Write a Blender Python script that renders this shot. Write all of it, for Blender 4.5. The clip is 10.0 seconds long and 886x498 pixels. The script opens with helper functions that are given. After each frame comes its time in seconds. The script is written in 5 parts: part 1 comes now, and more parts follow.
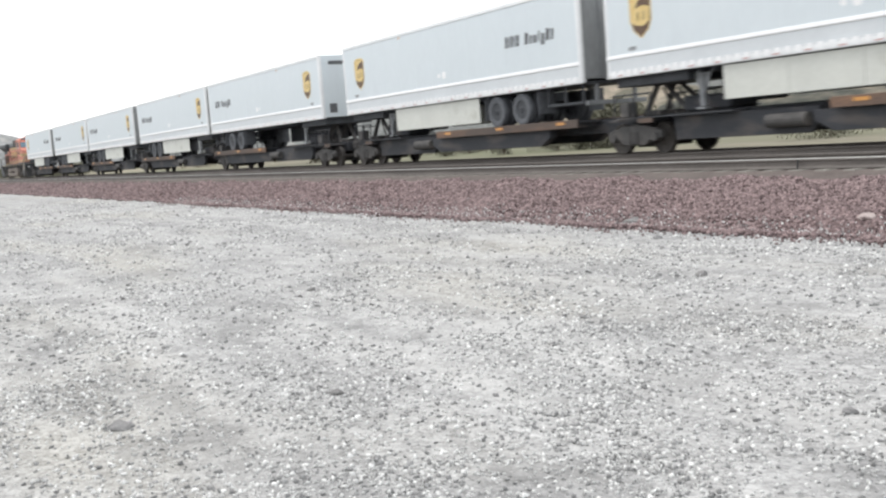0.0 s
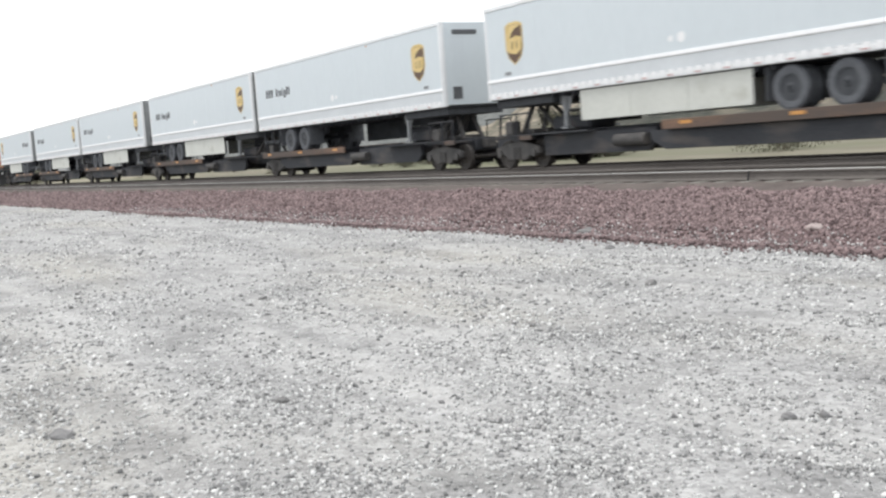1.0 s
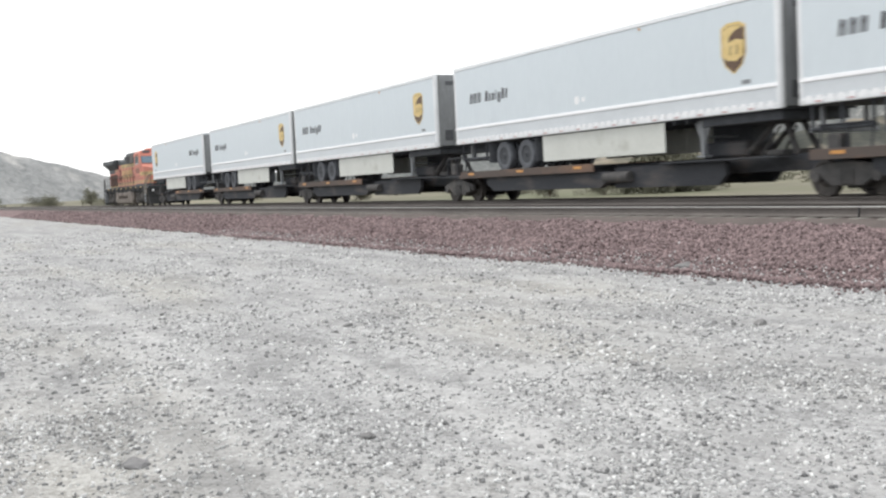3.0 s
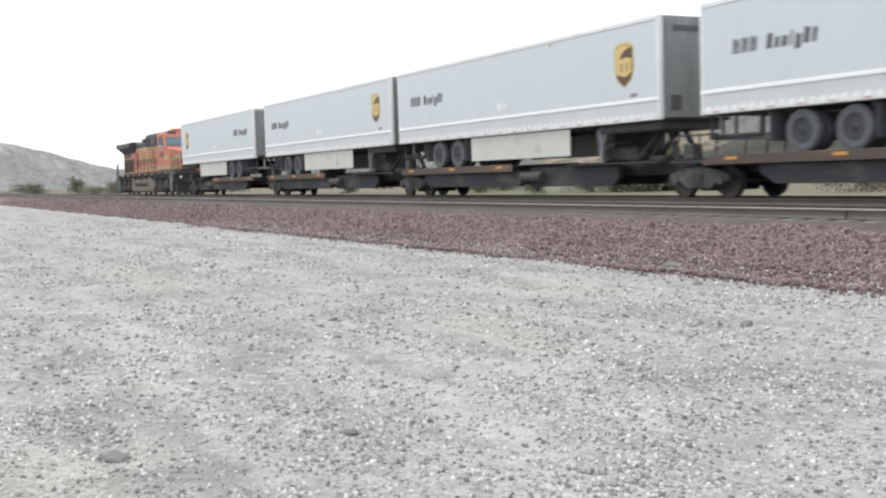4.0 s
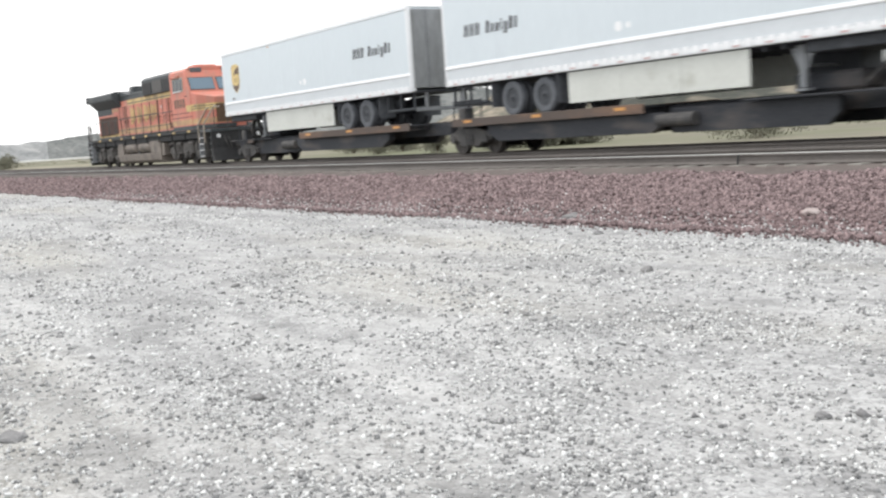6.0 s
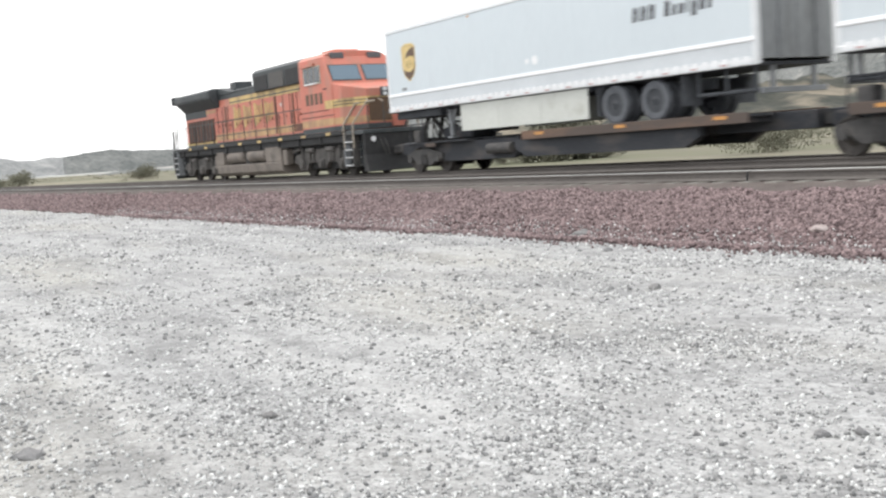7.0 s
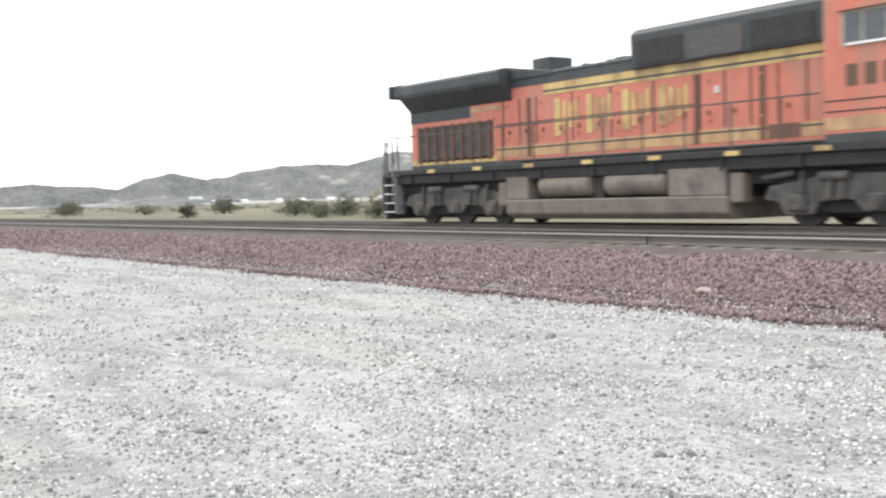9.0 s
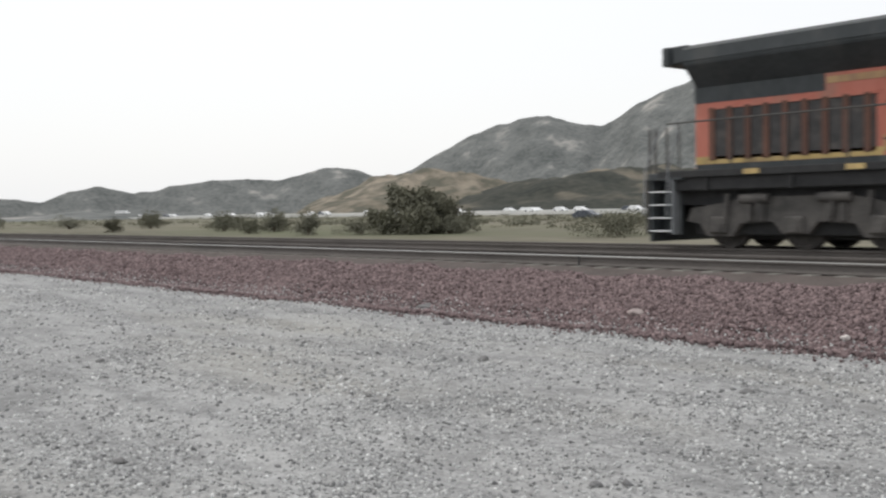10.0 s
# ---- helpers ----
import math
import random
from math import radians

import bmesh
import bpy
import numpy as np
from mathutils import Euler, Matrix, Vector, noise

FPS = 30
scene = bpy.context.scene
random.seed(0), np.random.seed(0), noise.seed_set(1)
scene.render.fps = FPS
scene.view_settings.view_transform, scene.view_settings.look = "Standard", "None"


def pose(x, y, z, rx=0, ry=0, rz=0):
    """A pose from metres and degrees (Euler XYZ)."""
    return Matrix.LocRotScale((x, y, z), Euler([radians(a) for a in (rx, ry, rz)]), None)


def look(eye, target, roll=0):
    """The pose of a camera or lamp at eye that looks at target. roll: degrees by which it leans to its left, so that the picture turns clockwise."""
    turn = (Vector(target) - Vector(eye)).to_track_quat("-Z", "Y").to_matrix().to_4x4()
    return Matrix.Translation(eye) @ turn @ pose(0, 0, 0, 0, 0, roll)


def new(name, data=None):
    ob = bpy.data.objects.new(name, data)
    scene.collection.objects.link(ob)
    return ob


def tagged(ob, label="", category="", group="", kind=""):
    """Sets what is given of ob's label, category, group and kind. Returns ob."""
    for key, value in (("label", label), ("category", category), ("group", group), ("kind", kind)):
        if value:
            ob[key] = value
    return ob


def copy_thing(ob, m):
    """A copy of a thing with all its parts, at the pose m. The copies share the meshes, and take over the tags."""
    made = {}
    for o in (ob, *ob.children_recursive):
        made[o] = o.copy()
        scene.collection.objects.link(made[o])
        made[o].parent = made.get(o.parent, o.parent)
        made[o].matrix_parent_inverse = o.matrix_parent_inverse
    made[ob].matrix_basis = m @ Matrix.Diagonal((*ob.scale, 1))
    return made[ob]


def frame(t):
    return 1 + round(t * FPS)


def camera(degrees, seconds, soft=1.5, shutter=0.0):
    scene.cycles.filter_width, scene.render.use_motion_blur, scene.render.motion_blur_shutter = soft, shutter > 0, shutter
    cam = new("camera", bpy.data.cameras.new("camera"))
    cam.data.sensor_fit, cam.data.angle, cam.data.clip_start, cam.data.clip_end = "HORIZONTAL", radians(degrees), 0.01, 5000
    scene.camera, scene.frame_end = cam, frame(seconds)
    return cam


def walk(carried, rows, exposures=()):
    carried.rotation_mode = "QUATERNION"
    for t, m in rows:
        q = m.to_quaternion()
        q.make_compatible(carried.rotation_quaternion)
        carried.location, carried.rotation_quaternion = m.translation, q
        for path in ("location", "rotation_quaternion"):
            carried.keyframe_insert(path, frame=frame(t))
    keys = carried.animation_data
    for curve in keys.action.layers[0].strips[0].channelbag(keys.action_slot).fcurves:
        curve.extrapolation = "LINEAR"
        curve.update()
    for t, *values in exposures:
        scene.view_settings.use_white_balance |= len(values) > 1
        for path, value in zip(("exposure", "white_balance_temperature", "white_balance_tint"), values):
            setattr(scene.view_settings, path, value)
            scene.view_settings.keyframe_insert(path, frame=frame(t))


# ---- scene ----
# X runs along the tracks (the train goes towards +X), Y away from the camera, Z up.
LENS = 45.48
cam = camera(LENS, 10.0, soft=2.3, shutter=0.35)


def eye_pose(x, y, z, theta, pitch, roll):
    """theta: degrees from the track's far direction (-X) towards the tracks."""
    return pose(x, y, z, 90 + pitch, 0, 90 - theta) @ pose(0, 0, 0, 0, 0, -roll)


ROWS = [
    (0.0, 0.217, -0.150, 1.865, 29.138, -6.054, 4.616),
    (0.5, 0.337, -0.232, 1.875, 29.292, -6.000, 4.950),
    (1.0, 0.276, -0.070, 1.827, 31.346, -5.610, 4.249),
    (1.5, 0.132, -0.023, 1.841, 27.878, -3.317, 3.005),
    (2.0, -0.063, 0.001, 1.793, 25.190, -4.530, 4.267),
    (3.5, -0.299, 0.126, 1.770, 27.656, -3.446, 2.407),
    (4.0, -0.325, 0.124, 1.781, 27.658, -4.021, 1.912),
    (4.5, -0.382, 0.185, 1.759, 30.435, -4.598, 1.566),
    (5.0, -0.365, 0.144, 1.756, 31.227, -5.065, 3.157),
    (5.5, -0.447, 0.185, 1.713, 32.997, -6.530, 3.910),
    (7.0, -0.243, 0.137, 1.787, 32.100, -5.538, 4.271),
    (7.5, -0.243, 0.123, 1.797, 32.293, -5.143, 3.720),
    (8.0, -0.299, 0.191, 1.818, 33.406, -5.149, 3.000),
    (8.5, -0.420, 0.345, 1.820, 35.120, -3.520, 1.420),
    (9.0, 0.900, -0.490, 1.858, 36.240, -2.960, 1.660),
    (9.5, 0.737, -0.382, 1.903, 37.587, -2.529, 1.328),
    (10.0, 0.710, -0.361, 1.896, 40.009, -2.130, 1.050),
]
EXPOSURES = [(0.0, 0.64), (2.0, 0.52), (3.5, 0.52), (4.0, 0.47), (4.5, 0.5), (5.5, 0.7), (7.5, 0.72), (8.5, 0.94), (9.0, 0.82), (9.5, 0.5), (10.0, -0.12)]
walk(cam, [(t, eye_pose(*r)) for t, *r in ROWS], EXPOSURES)

# Where the train stands: seconds and the way along the track.
TRAIN = [(0.0, -109.54), (0.5, -102.72), (1.0, -95.90), (1.5, -89.05), (2.0, -82.18), (3.5, -61.59), (4.0, -54.67), (4.5, -47.72),
         (5.0, -40.83), (5.5, -33.92), (7.0, -13.12), (7.5, -6.19), (8.0, 0.70), (8.5, 7.54), (9.0, 14.28), (9.5, 21.10), (10.0, 27.82)]
RAIL_TOP = 0.954
FAR_TRACK = 19.79
NEAR_TRACK = 15.72
TOE = 12.0
BED = 0.68

# ---- world and sun: a bright, hazy overcast ----
SUN_ELEVATION, SUN_AZIMUTH = radians(52), radians(-62)
world = bpy.data.worlds.new("overcast_sky")
scene.world = world
world.use_nodes = True
wn, wl = world.node_tree.nodes, world.node_tree.links
wn.clear()
sky = wn.new("ShaderNodeTexSky")
sky.sky_type, sky.sun_disc = "NISHITA", False
sky.sun_elevation, sky.sun_rotation = SUN_ELEVATION, SUN_AZIMUTH
sky.air_density, sky.dust_density, sky.ozone_density = 1.0, 4.0, 1.0
cloud = wn.new("ShaderNodeMix")
cloud.data_type = "RGBA"
cloud.inputs["Factor"].default_value = 0.8
cloud.inputs["B"].default_value = (11.6, 11.8, 12.0, 1)
back = wn.new("ShaderNodeBackground")
back.inputs["Strength"].default_value = 0.1
wout = wn.new("ShaderNodeOutputWorld")
wl.new(sky.outputs["Color"], cloud.inputs["A"])
wl.new(cloud.outputs["Result"], back.inputs["Color"])
wl.new(back.outputs["Background"], wout.inputs["Surface"])

sun = new("sun", bpy.data.lights.new("sun", "SUN"))
sun.data.energy, sun.data.angle, sun.data.color = 1.0, radians(14), (1.0, 0.96, 0.9)
sun.matrix_basis = look((-60, -30, 95), (0, 0, 0))


# ---- materials ----
def material(name, low, high, rough=0.8, metal=0.0, scale=6.0, fine=60.0, bump=0.25, depth=0.004, stretch=(1, 1, 1), dirt=None, dirt_share=0.0,
             dirt_scale=1.5, by_object=0.0, by_island=0.0, spec=0.5):
    """Two scales of noise between low and high, a fine relief, and stains of the colour dirt."""
    m = bpy.data.materials.new(name)
    m.use_nodes = True
    n, l = m.node_tree.nodes, m.node_tree.links
    bsdf = n["Principled BSDF"]
    bsdf.inputs["Metallic"].default_value = metal
    bsdf.inputs["Specular IOR Level"].default_value = spec
    at = n.new("ShaderNodeTexCoord")
    mapping = n.new("ShaderNodeMapping")
    mapping.inputs["Scale"].default_value = stretch
    l.new(at.outputs["Object"], mapping.inputs["Vector"])

    def noise_node(s, detail=4.0):
        k = n.new("ShaderNodeTexNoise")
        k.inputs["Scale"].default_value, k.inputs["Detail"].default_value = s, detail
        l.new(mapping.outputs["Vector"], k.inputs["Vector"])
        return k.outputs["Fac"]

    def maths(op, a, b):
        k = n.new("ShaderNodeMath")
        k.operation, k.use_clamp = op, op == "ADD" and False
        for i, v in enumerate((a, b)):
            if isinstance(v, (int, float)):
                k.inputs[i].default_value = v
            else:
                l.new(v, k.inputs[i])
        return k.outputs[0]

    coarse, small = noise_node(scale), noise_node(fine, 2.0)
    f = maths("ADD", maths("MULTIPLY", coarse, 0.6), maths("MULTIPLY", small, 0.4))
    ramp = n.new("ShaderNodeMapRange")
    ramp.inputs["From Min"].default_value, ramp.inputs["From Max"].default_value = 0.32, 0.68
    l.new(f, ramp.inputs["Value"])
    f = ramp.outputs["Result"]
    if by_object:
        info = n.new("ShaderNodeObjectInfo")
        f = maths("ADD", maths("MULTIPLY", f, 1 - by_object), maths("MULTIPLY", info.outputs["Random"], by_object))
    if by_island:
        geo = n.new("ShaderNodeNewGeometry")
        f = maths("ADD", maths("MULTIPLY", f, 1 - by_island), maths("MULTIPLY", geo.outputs["Random Per Island"], by_island))
    mix = n.new("ShaderNodeMix")
    mix.data_type = "RGBA"
    mix.inputs["A"].default_value, mix.inputs["B"].default_value = (*low, 1), (*high, 1)
    l.new(f, mix.inputs["Factor"])
    colour = mix.outputs["Result"]
    if dirt:
        stain = n.new("ShaderNodeMapRange")
        stain.inputs["From Min"].default_value, stain.inputs["From Max"].default_value = 0.62 - dirt_share * 0.4, 0.75 - dirt_share * 0.3
        l.new(noise_node(dirt_scale, 8.0), stain.inputs["Value"])
        mix2 = n.new("ShaderNodeMix")
        mix2.data_type = "RGBA"
        mix2.inputs["B"].default_value = (*dirt, 1)
        l.new(maths("MULTIPLY", stain.outputs["Result"], 0.85), mix2.inputs["Factor"])
        l.new(colour, mix2.inputs["A"])
        colour = mix2.outputs["Result"]
    l.new(colour, bsdf.inputs["Base Color"])
    r = n.new("ShaderNodeMapRange")
    r.inputs["To Min"].default_value, r.inputs["To Max"].default_value = max(0.02, rough - 0.12), min(1.0, rough + 0.12)
    l.new(coarse, r.inputs["Value"])
    l.new(r.outputs["Result"], bsdf.inputs["Roughness"])
    if bump:
        b = n.new("ShaderNodeBump")
        b.inputs["Strength"].default_value, b.inputs["Distance"].default_value = bump, depth
        l.new(small, b.inputs["Height"])
        l.new(b.outputs["Normal"], bsdf.inputs["Normal"])
    return m


def gravel_material():
    """Pale crushed-stone lot: dusty worn patches and bands along the track, a yellowish patch, and stone chips of many greys."""
    m = material("pale_gravel", (0.165, 0.164, 0.16), (0.46, 0.457, 0.443), rough=0.95, scale=0.45, fine=2.4, bump=0, stretch=(0.45, 1.6, 1),
                 dirt=(0.36, 0.34, 0.28), dirt_share=0.3, dirt_scale=0.25, spec=0.2)
    n, l = m.node_tree.nodes, m.node_tree.links
    bsdf = n["Principled BSDF"]
    last = bsdf.inputs["Base Color"].links[0].from_socket
    at = n.new("ShaderNodeTexCoord")
    squash = n.new("ShaderNodeMapping")
    squash.inputs["Scale"].default_value = (0.8, 1.1, 1)
    l.new(at.outputs["Object"], squash.inputs["Vector"])
    heights = []
    for size, share, dark, light in ((70.0, 0.3, 0.15, 0.62), (30.0, 0.28, 0.1, 0.6), (9.0, 0.2, 0.12, 0.52)):
        v = n.new("ShaderNodeTexVoronoi")
        v.inputs["Scale"].default_value = size
        l.new(squash.outputs["Vector"], v.inputs["Vector"])
        tone = n.new("ShaderNodeRGBToBW")
        l.new(v.outputs["Color"], tone.inputs["Color"])
        ramp = n.new("ShaderNodeValToRGB")
        ramp.color_ramp.elements[0].color, ramp.color_ramp.elements[1].color = (dark, dark, dark, 1), (light, light, light, 1)
        ramp.color_ramp.elements[0].position, ramp.color_ramp.elements[1].position = 0.25, 0.8
        l.new(tone.outputs["Val"], ramp.inputs["Fac"])
        mix = n.new("ShaderNodeMix")
        mix.data_type = "RGBA"
        mix.inputs["Factor"].default_value = share
        l.new(last, mix.inputs["A"])
        l.new(ramp.outputs["Color"], mix.inputs["B"])
        last = mix.outputs["Result"]
        heights.append(v.outputs["Distance"])
    for stretch, seed, light, low, high, share in (((0.05, 0.85, 1), 3.0, (0.46, 0.455, 0.445), 0.5, 0.66, 0.5), ((0.5, 0.9, 1), 11.0, (0.155, 0.155, 0.154), 0.48, 0.65, 0.55)):
        track = n.new("ShaderNodeMapping")
        track.inputs["Scale"].default_value, track.inputs["Location"].default_value = stretch, (seed, seed, 0)
        l.new(at.outputs["Object"], track.inputs["Vector"])
        worn = n.new("ShaderNodeTexNoise")
        worn.inputs["Scale"].default_value, worn.inputs["Detail"].default_value, worn.inputs["Roughness"].default_value = 1.0, 7.0, 0.65
        l.new(track.outputs["Vector"], worn.inputs["Vector"])
        step = n.new("ShaderNodeMapRange")
        step.inputs["From Min"].default_value, step.inputs["From Max"].default_value, step.inputs["To Max"].default_value = low, high, share
        l.new(worn.outputs["Fac"], step.inputs["Value"])
        mix = n.new("ShaderNodeMix")
        mix.data_type = "RGBA"
        mix.inputs["B"].default_value = (*light, 1)
        l.new(step.outputs["Result"], mix.inputs["Factor"])
        l.new(last, mix.inputs["A"])
        last = mix.outputs["Result"]
    l.new(last, bsdf.inputs["Base Color"])
    lumps = n.new("ShaderNodeTexNoise")
    lumps.inputs["Scale"].default_value, lumps.inputs["Detail"].default_value = 5.0, 6.0
    l.new(squash.outputs["Vector"], lumps.inputs["Vector"])
    b1 = n.new("ShaderNodeBump")
    b1.inputs["Strength"].default_value, b1.inputs["Distance"].default_value = 0.7, 0.07
    l.new(lumps.outputs["Fac"], b1.inputs["Height"])
    b2 = n.new("ShaderNodeBump")
    b2.invert = True
    b2.inputs["Strength"].default_value, b2.inputs["Distance"].default_value = 0.8, 0.014
    l.new(heights[1], b2.inputs["Height"])
    l.new(b1.outputs["Normal"], b2.inputs["Normal"])
    l.new(b2.outputs["Normal"], bsdf.inputs["Normal"])
    return m


def glass_material():
    m = bpy.data.materials.new("window_glass")
    m.use_nodes = True
    b = m.node_tree.nodes["Principled BSDF"]
    # The blue-grey base paints in part of the sky's reflection.
    b.inputs["Base Color"].default_value = (0.13, 0.18, 0.22, 1)
    b.inputs["Metallic"].default_value = 0.6
    b.inputs["Roughness"].default_value, b.inputs["Specular IOR Level"].default_value = 0.07, 0.9
    return m


GRAVEL = gravel_material()
CHIP = material("gravel_chips", (0.105, 0.106, 0.107), (0.78, 0.777, 0.762), rough=0.85, scale=4, fine=90, by_island=0.82, spec=0.2)
DARK_ROCK = material("dark_rock", (0.09, 0.088, 0.086), (0.25, 0.245, 0.24), rough=0.9, scale=14, fine=120, by_object=0.2, by_island=0.4)
DULL_ROCK = material("dull_pink_rock", (0.27, 0.22, 0.21), (0.42, 0.36, 0.34), rough=0.9, scale=14, fine=120)
MID_ROCK = material("grey_rock", (0.14, 0.138, 0.138), (0.25, 0.246, 0.244), rough=0.95, scale=14, fine=120)
PALE_ROCK = material("pale_rock", (0.5, 0.45, 0.42), (0.75, 0.7, 0.67), rough=0.9, scale=14, fine=120)
BALLAST = material("red_ballast", (0.07, 0.05, 0.051), (0.35, 0.266, 0.262), rough=0.95, scale=3, fine=70, by_island=0.78, spec=0.2)
BALLAST_BED = material("ballast_bed", (0.11, 0.08, 0.08), (0.27, 0.2, 0.195), rough=1.0, scale=2, fine=28, bump=0.9, depth=0.03, spec=0.1)
TRACK_GREY = material("dusty_shoulder_grit", (0.088, 0.074, 0.069), (0.15, 0.128, 0.119), rough=1.0, scale=2, fine=28, bump=0.5, depth=0.02, spec=0.1)
TRACK_DARK = material("dark_track_ballast", (0.055, 0.05, 0.045), (0.125, 0.115, 0.104), rough=1.0, scale=2, fine=28, bump=0.9, depth=0.03, spec=0.1)
FAR_BED = material("dusty_far_bed", (0.12, 0.112, 0.095), (0.21, 0.196, 0.166), rough=1.0, scale=2, fine=28, bump=0.4, depth=0.02, spec=0.1)
RAIL_RUST = material("rail_rust", (0.09, 0.08, 0.073), (0.165, 0.147, 0.135), rough=0.8, scale=3, fine=40, stretch=(0.2, 1, 1))
RAIL_SHINE = material("worn_rail_head", (0.4, 0.39, 0.37), (0.54, 0.53, 0.5), rough=0.3, metal=1.0, scale=2, fine=30, bump=0.05, stretch=(0.1, 1, 1))
CONCRETE = material("concrete_tie", (0.13, 0.122, 0.108), (0.22, 0.205, 0.182), rough=0.95, scale=5, fine=50, by_object=0.3)
FIELD = material("dry_field", (0.1, 0.1, 0.073), (0.27, 0.242, 0.185), rough=1.0, scale=0.02, fine=0.4, bump=0, stretch=(0.5, 1.6, 1),
                 dirt=(0.13, 0.14, 0.085), dirt_share=0.4, dirt_scale=0.03, spec=0.1)
HILL = material("scrub_hill", (0.105, 0.113, 0.11), (0.235, 0.239, 0.23), rough=1.0, scale=0.02, fine=0.12, bump=0.7, depth=6.0, dirt=(0.42, 0.4, 0.37),
                dirt_share=0.05, dirt_scale=0.02, spec=0.05)
# Base colour lightened to stand for haze over the far left hills.
HAZED_HILL = material("hazed_hill", (0.19, 0.197, 0.197), (0.35, 0.352, 0.345), rough=1.0, scale=0.02, fine=0.12, bump=0.7, depth=6.0, dirt=(0.46, 0.45, 0.43),
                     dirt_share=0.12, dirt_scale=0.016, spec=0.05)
DARK_SLOPE = material("brushy_slope", (0.035, 0.04, 0.036), (0.1, 0.098, 0.083), rough=1.0, scale=0.03, fine=0.25, bump=0, dirt=(0.26, 0.225, 0.175), dirt_share=0.22, dirt_scale=0.03, spec=0.05)
TAN_HILL = material("dry_grass_hill", (0.17, 0.15, 0.115), (0.36, 0.31, 0.25), rough=1.0, scale=0.03, fine=0.2, bump=0, dirt=(0.1, 0.1, 0.08),
                    dirt_share=0.5, dirt_scale=0.08, spec=0.05)
ROAD = material("pale_highway", (0.5, 0.5, 0.48), (0.68, 0.67, 0.64), rough=0.8, scale=0.05, fine=1, bump=0)
LEAF = material("sage_leaves", (0.12, 0.122, 0.09), (0.205, 0.198, 0.148), rough=0.9, scale=1.5, fine=9, bump=0, by_object=0.2, by_island=0.25, spec=0.2)
BARK = material("bark", (0.09, 0.07, 0.05), (0.18, 0.145, 0.11), rough=0.95, scale=8, fine=60)
DRY_GRASS = material("dry_grass", (0.13, 0.128, 0.095), (0.19, 0.18, 0.135), rough=1.0, scale=1, fine=9, bump=0, by_island=0.5, spec=0.1)

TRAILER_SIDE = material("trailer_grey_paint", (0.59, 0.645, 0.675), (0.63, 0.685, 0.715), rough=0.4, scale=0.6, fine=7, bump=0.03, stretch=(0.7, 1, 0.35),
                        dirt=(0.57, 0.615, 0.65), dirt_share=0.1, dirt_scale=0.7)
TRAILER_RAIL = material("pale_aluminium_rail", (0.71, 0.72, 0.73), (0.83, 0.84, 0.84), rough=0.38, metal=0.3, scale=1.2, fine=12, bump=0.05,
                        dirt=(0.66, 0.67, 0.67), dirt_share=0.12, dirt_scale=2)
TRAILER_DARK = material("trailer_underside", (0.028, 0.031, 0.037), (0.075, 0.08, 0.088), rough=0.8, scale=3, fine=30)
SKIRT = material("cream_skirt_panel", (0.56, 0.57, 0.53), (0.65, 0.66, 0.615), rough=0.6, scale=0.8, fine=9, bump=0.05, dirt=(0.42, 0.42, 0.37), dirt_share=0.1, dirt_scale=1.1)
# Trailer ends darkened in colour for the shade of the gaps between cars.
END_GREY = material("shaded_grimy_trailer_end", (0.2, 0.21, 0.215), (0.33, 0.34, 0.345), rough=0.6, scale=1, fine=12, bump=0.05, stretch=(1, 1, 0.3), dirt=(0.14, 0.14, 0.135), dirt_share=0.35, dirt_scale=1.2)
TYRE = material("tyre_rubber", (0.075, 0.08, 0.09), (0.14, 0.147, 0.16), rough=0.85, scale=6, fine=60)
HUB = material("dusty_steel_hub", (0.2, 0.21, 0.22), (0.34, 0.35, 0.36), rough=0.6, metal=0.3, scale=6, fine=60)
GOLD = material("gold_emblem", (0.6, 0.43, 0.15), (0.72, 0.56, 0.27), rough=0.5, scale=5, fine=40, bump=0.03)
BROWN = material("brown_emblem", (0.09, 0.05, 0.03), (0.14, 0.085, 0.05), rough=0.5, scale=5, fine=40, bump=0.03)
CHARCOAL = material("charcoal_lettering", (0.07, 0.074, 0.08), (0.13, 0.132, 0.14), rough=0.6, scale=5, fine=40, bump=0.02)
WEB_GREY = material("grey_rail_web", (0.56, 0.59, 0.61), (0.63, 0.66, 0.68), rough=0.45, scale=1.2, fine=12, bump=0.05)
TAPE = material("faded_red_tape", (0.5, 0.3, 0.29), (0.62, 0.42, 0.4), rough=0.5, scale=8, fine=40, bump=0.02)
WHITE_PLATE = material("white_decal", (0.78, 0.79, 0.8), (0.88, 0.88, 0.88), rough=0.4, scale=8, fine=40, bump=0.02)
CAR_STEEL = material("dark_car_steel", (0.023, 0.025, 0.031), (0.056, 0.058, 0.065), rough=0.8, scale=1.5, fine=25, stretch=(0.4, 1, 1), dirt=(0.11, 0.096, 0.088), dirt_share=0.2, dirt_scale=1.5)
CAR_RUST = material("rusty_deck_edge", (0.09, 0.066, 0.055), (0.36, 0.2, 0.12), rough=0.85, scale=1.3, fine=25, stretch=(0.35, 1, 1), dirt=(0.075, 0.066, 0.062), dirt_share=0.62, dirt_scale=0.8)
REFLECTOR = material("orange_reflector", (0.5, 0.23, 0.06), (0.66, 0.33, 0.1), rough=0.4, scale=5, fine=30, bump=0.02)
TRUCK_STEEL = material("grimy_truck_casting", (0.04, 0.039, 0.04), (0.1, 0.095, 0.092), rough=0.85, scale=4, fine=40, dirt=(0.12, 0.11, 0.1), dirt_share=0.2, dirt_scale=3)
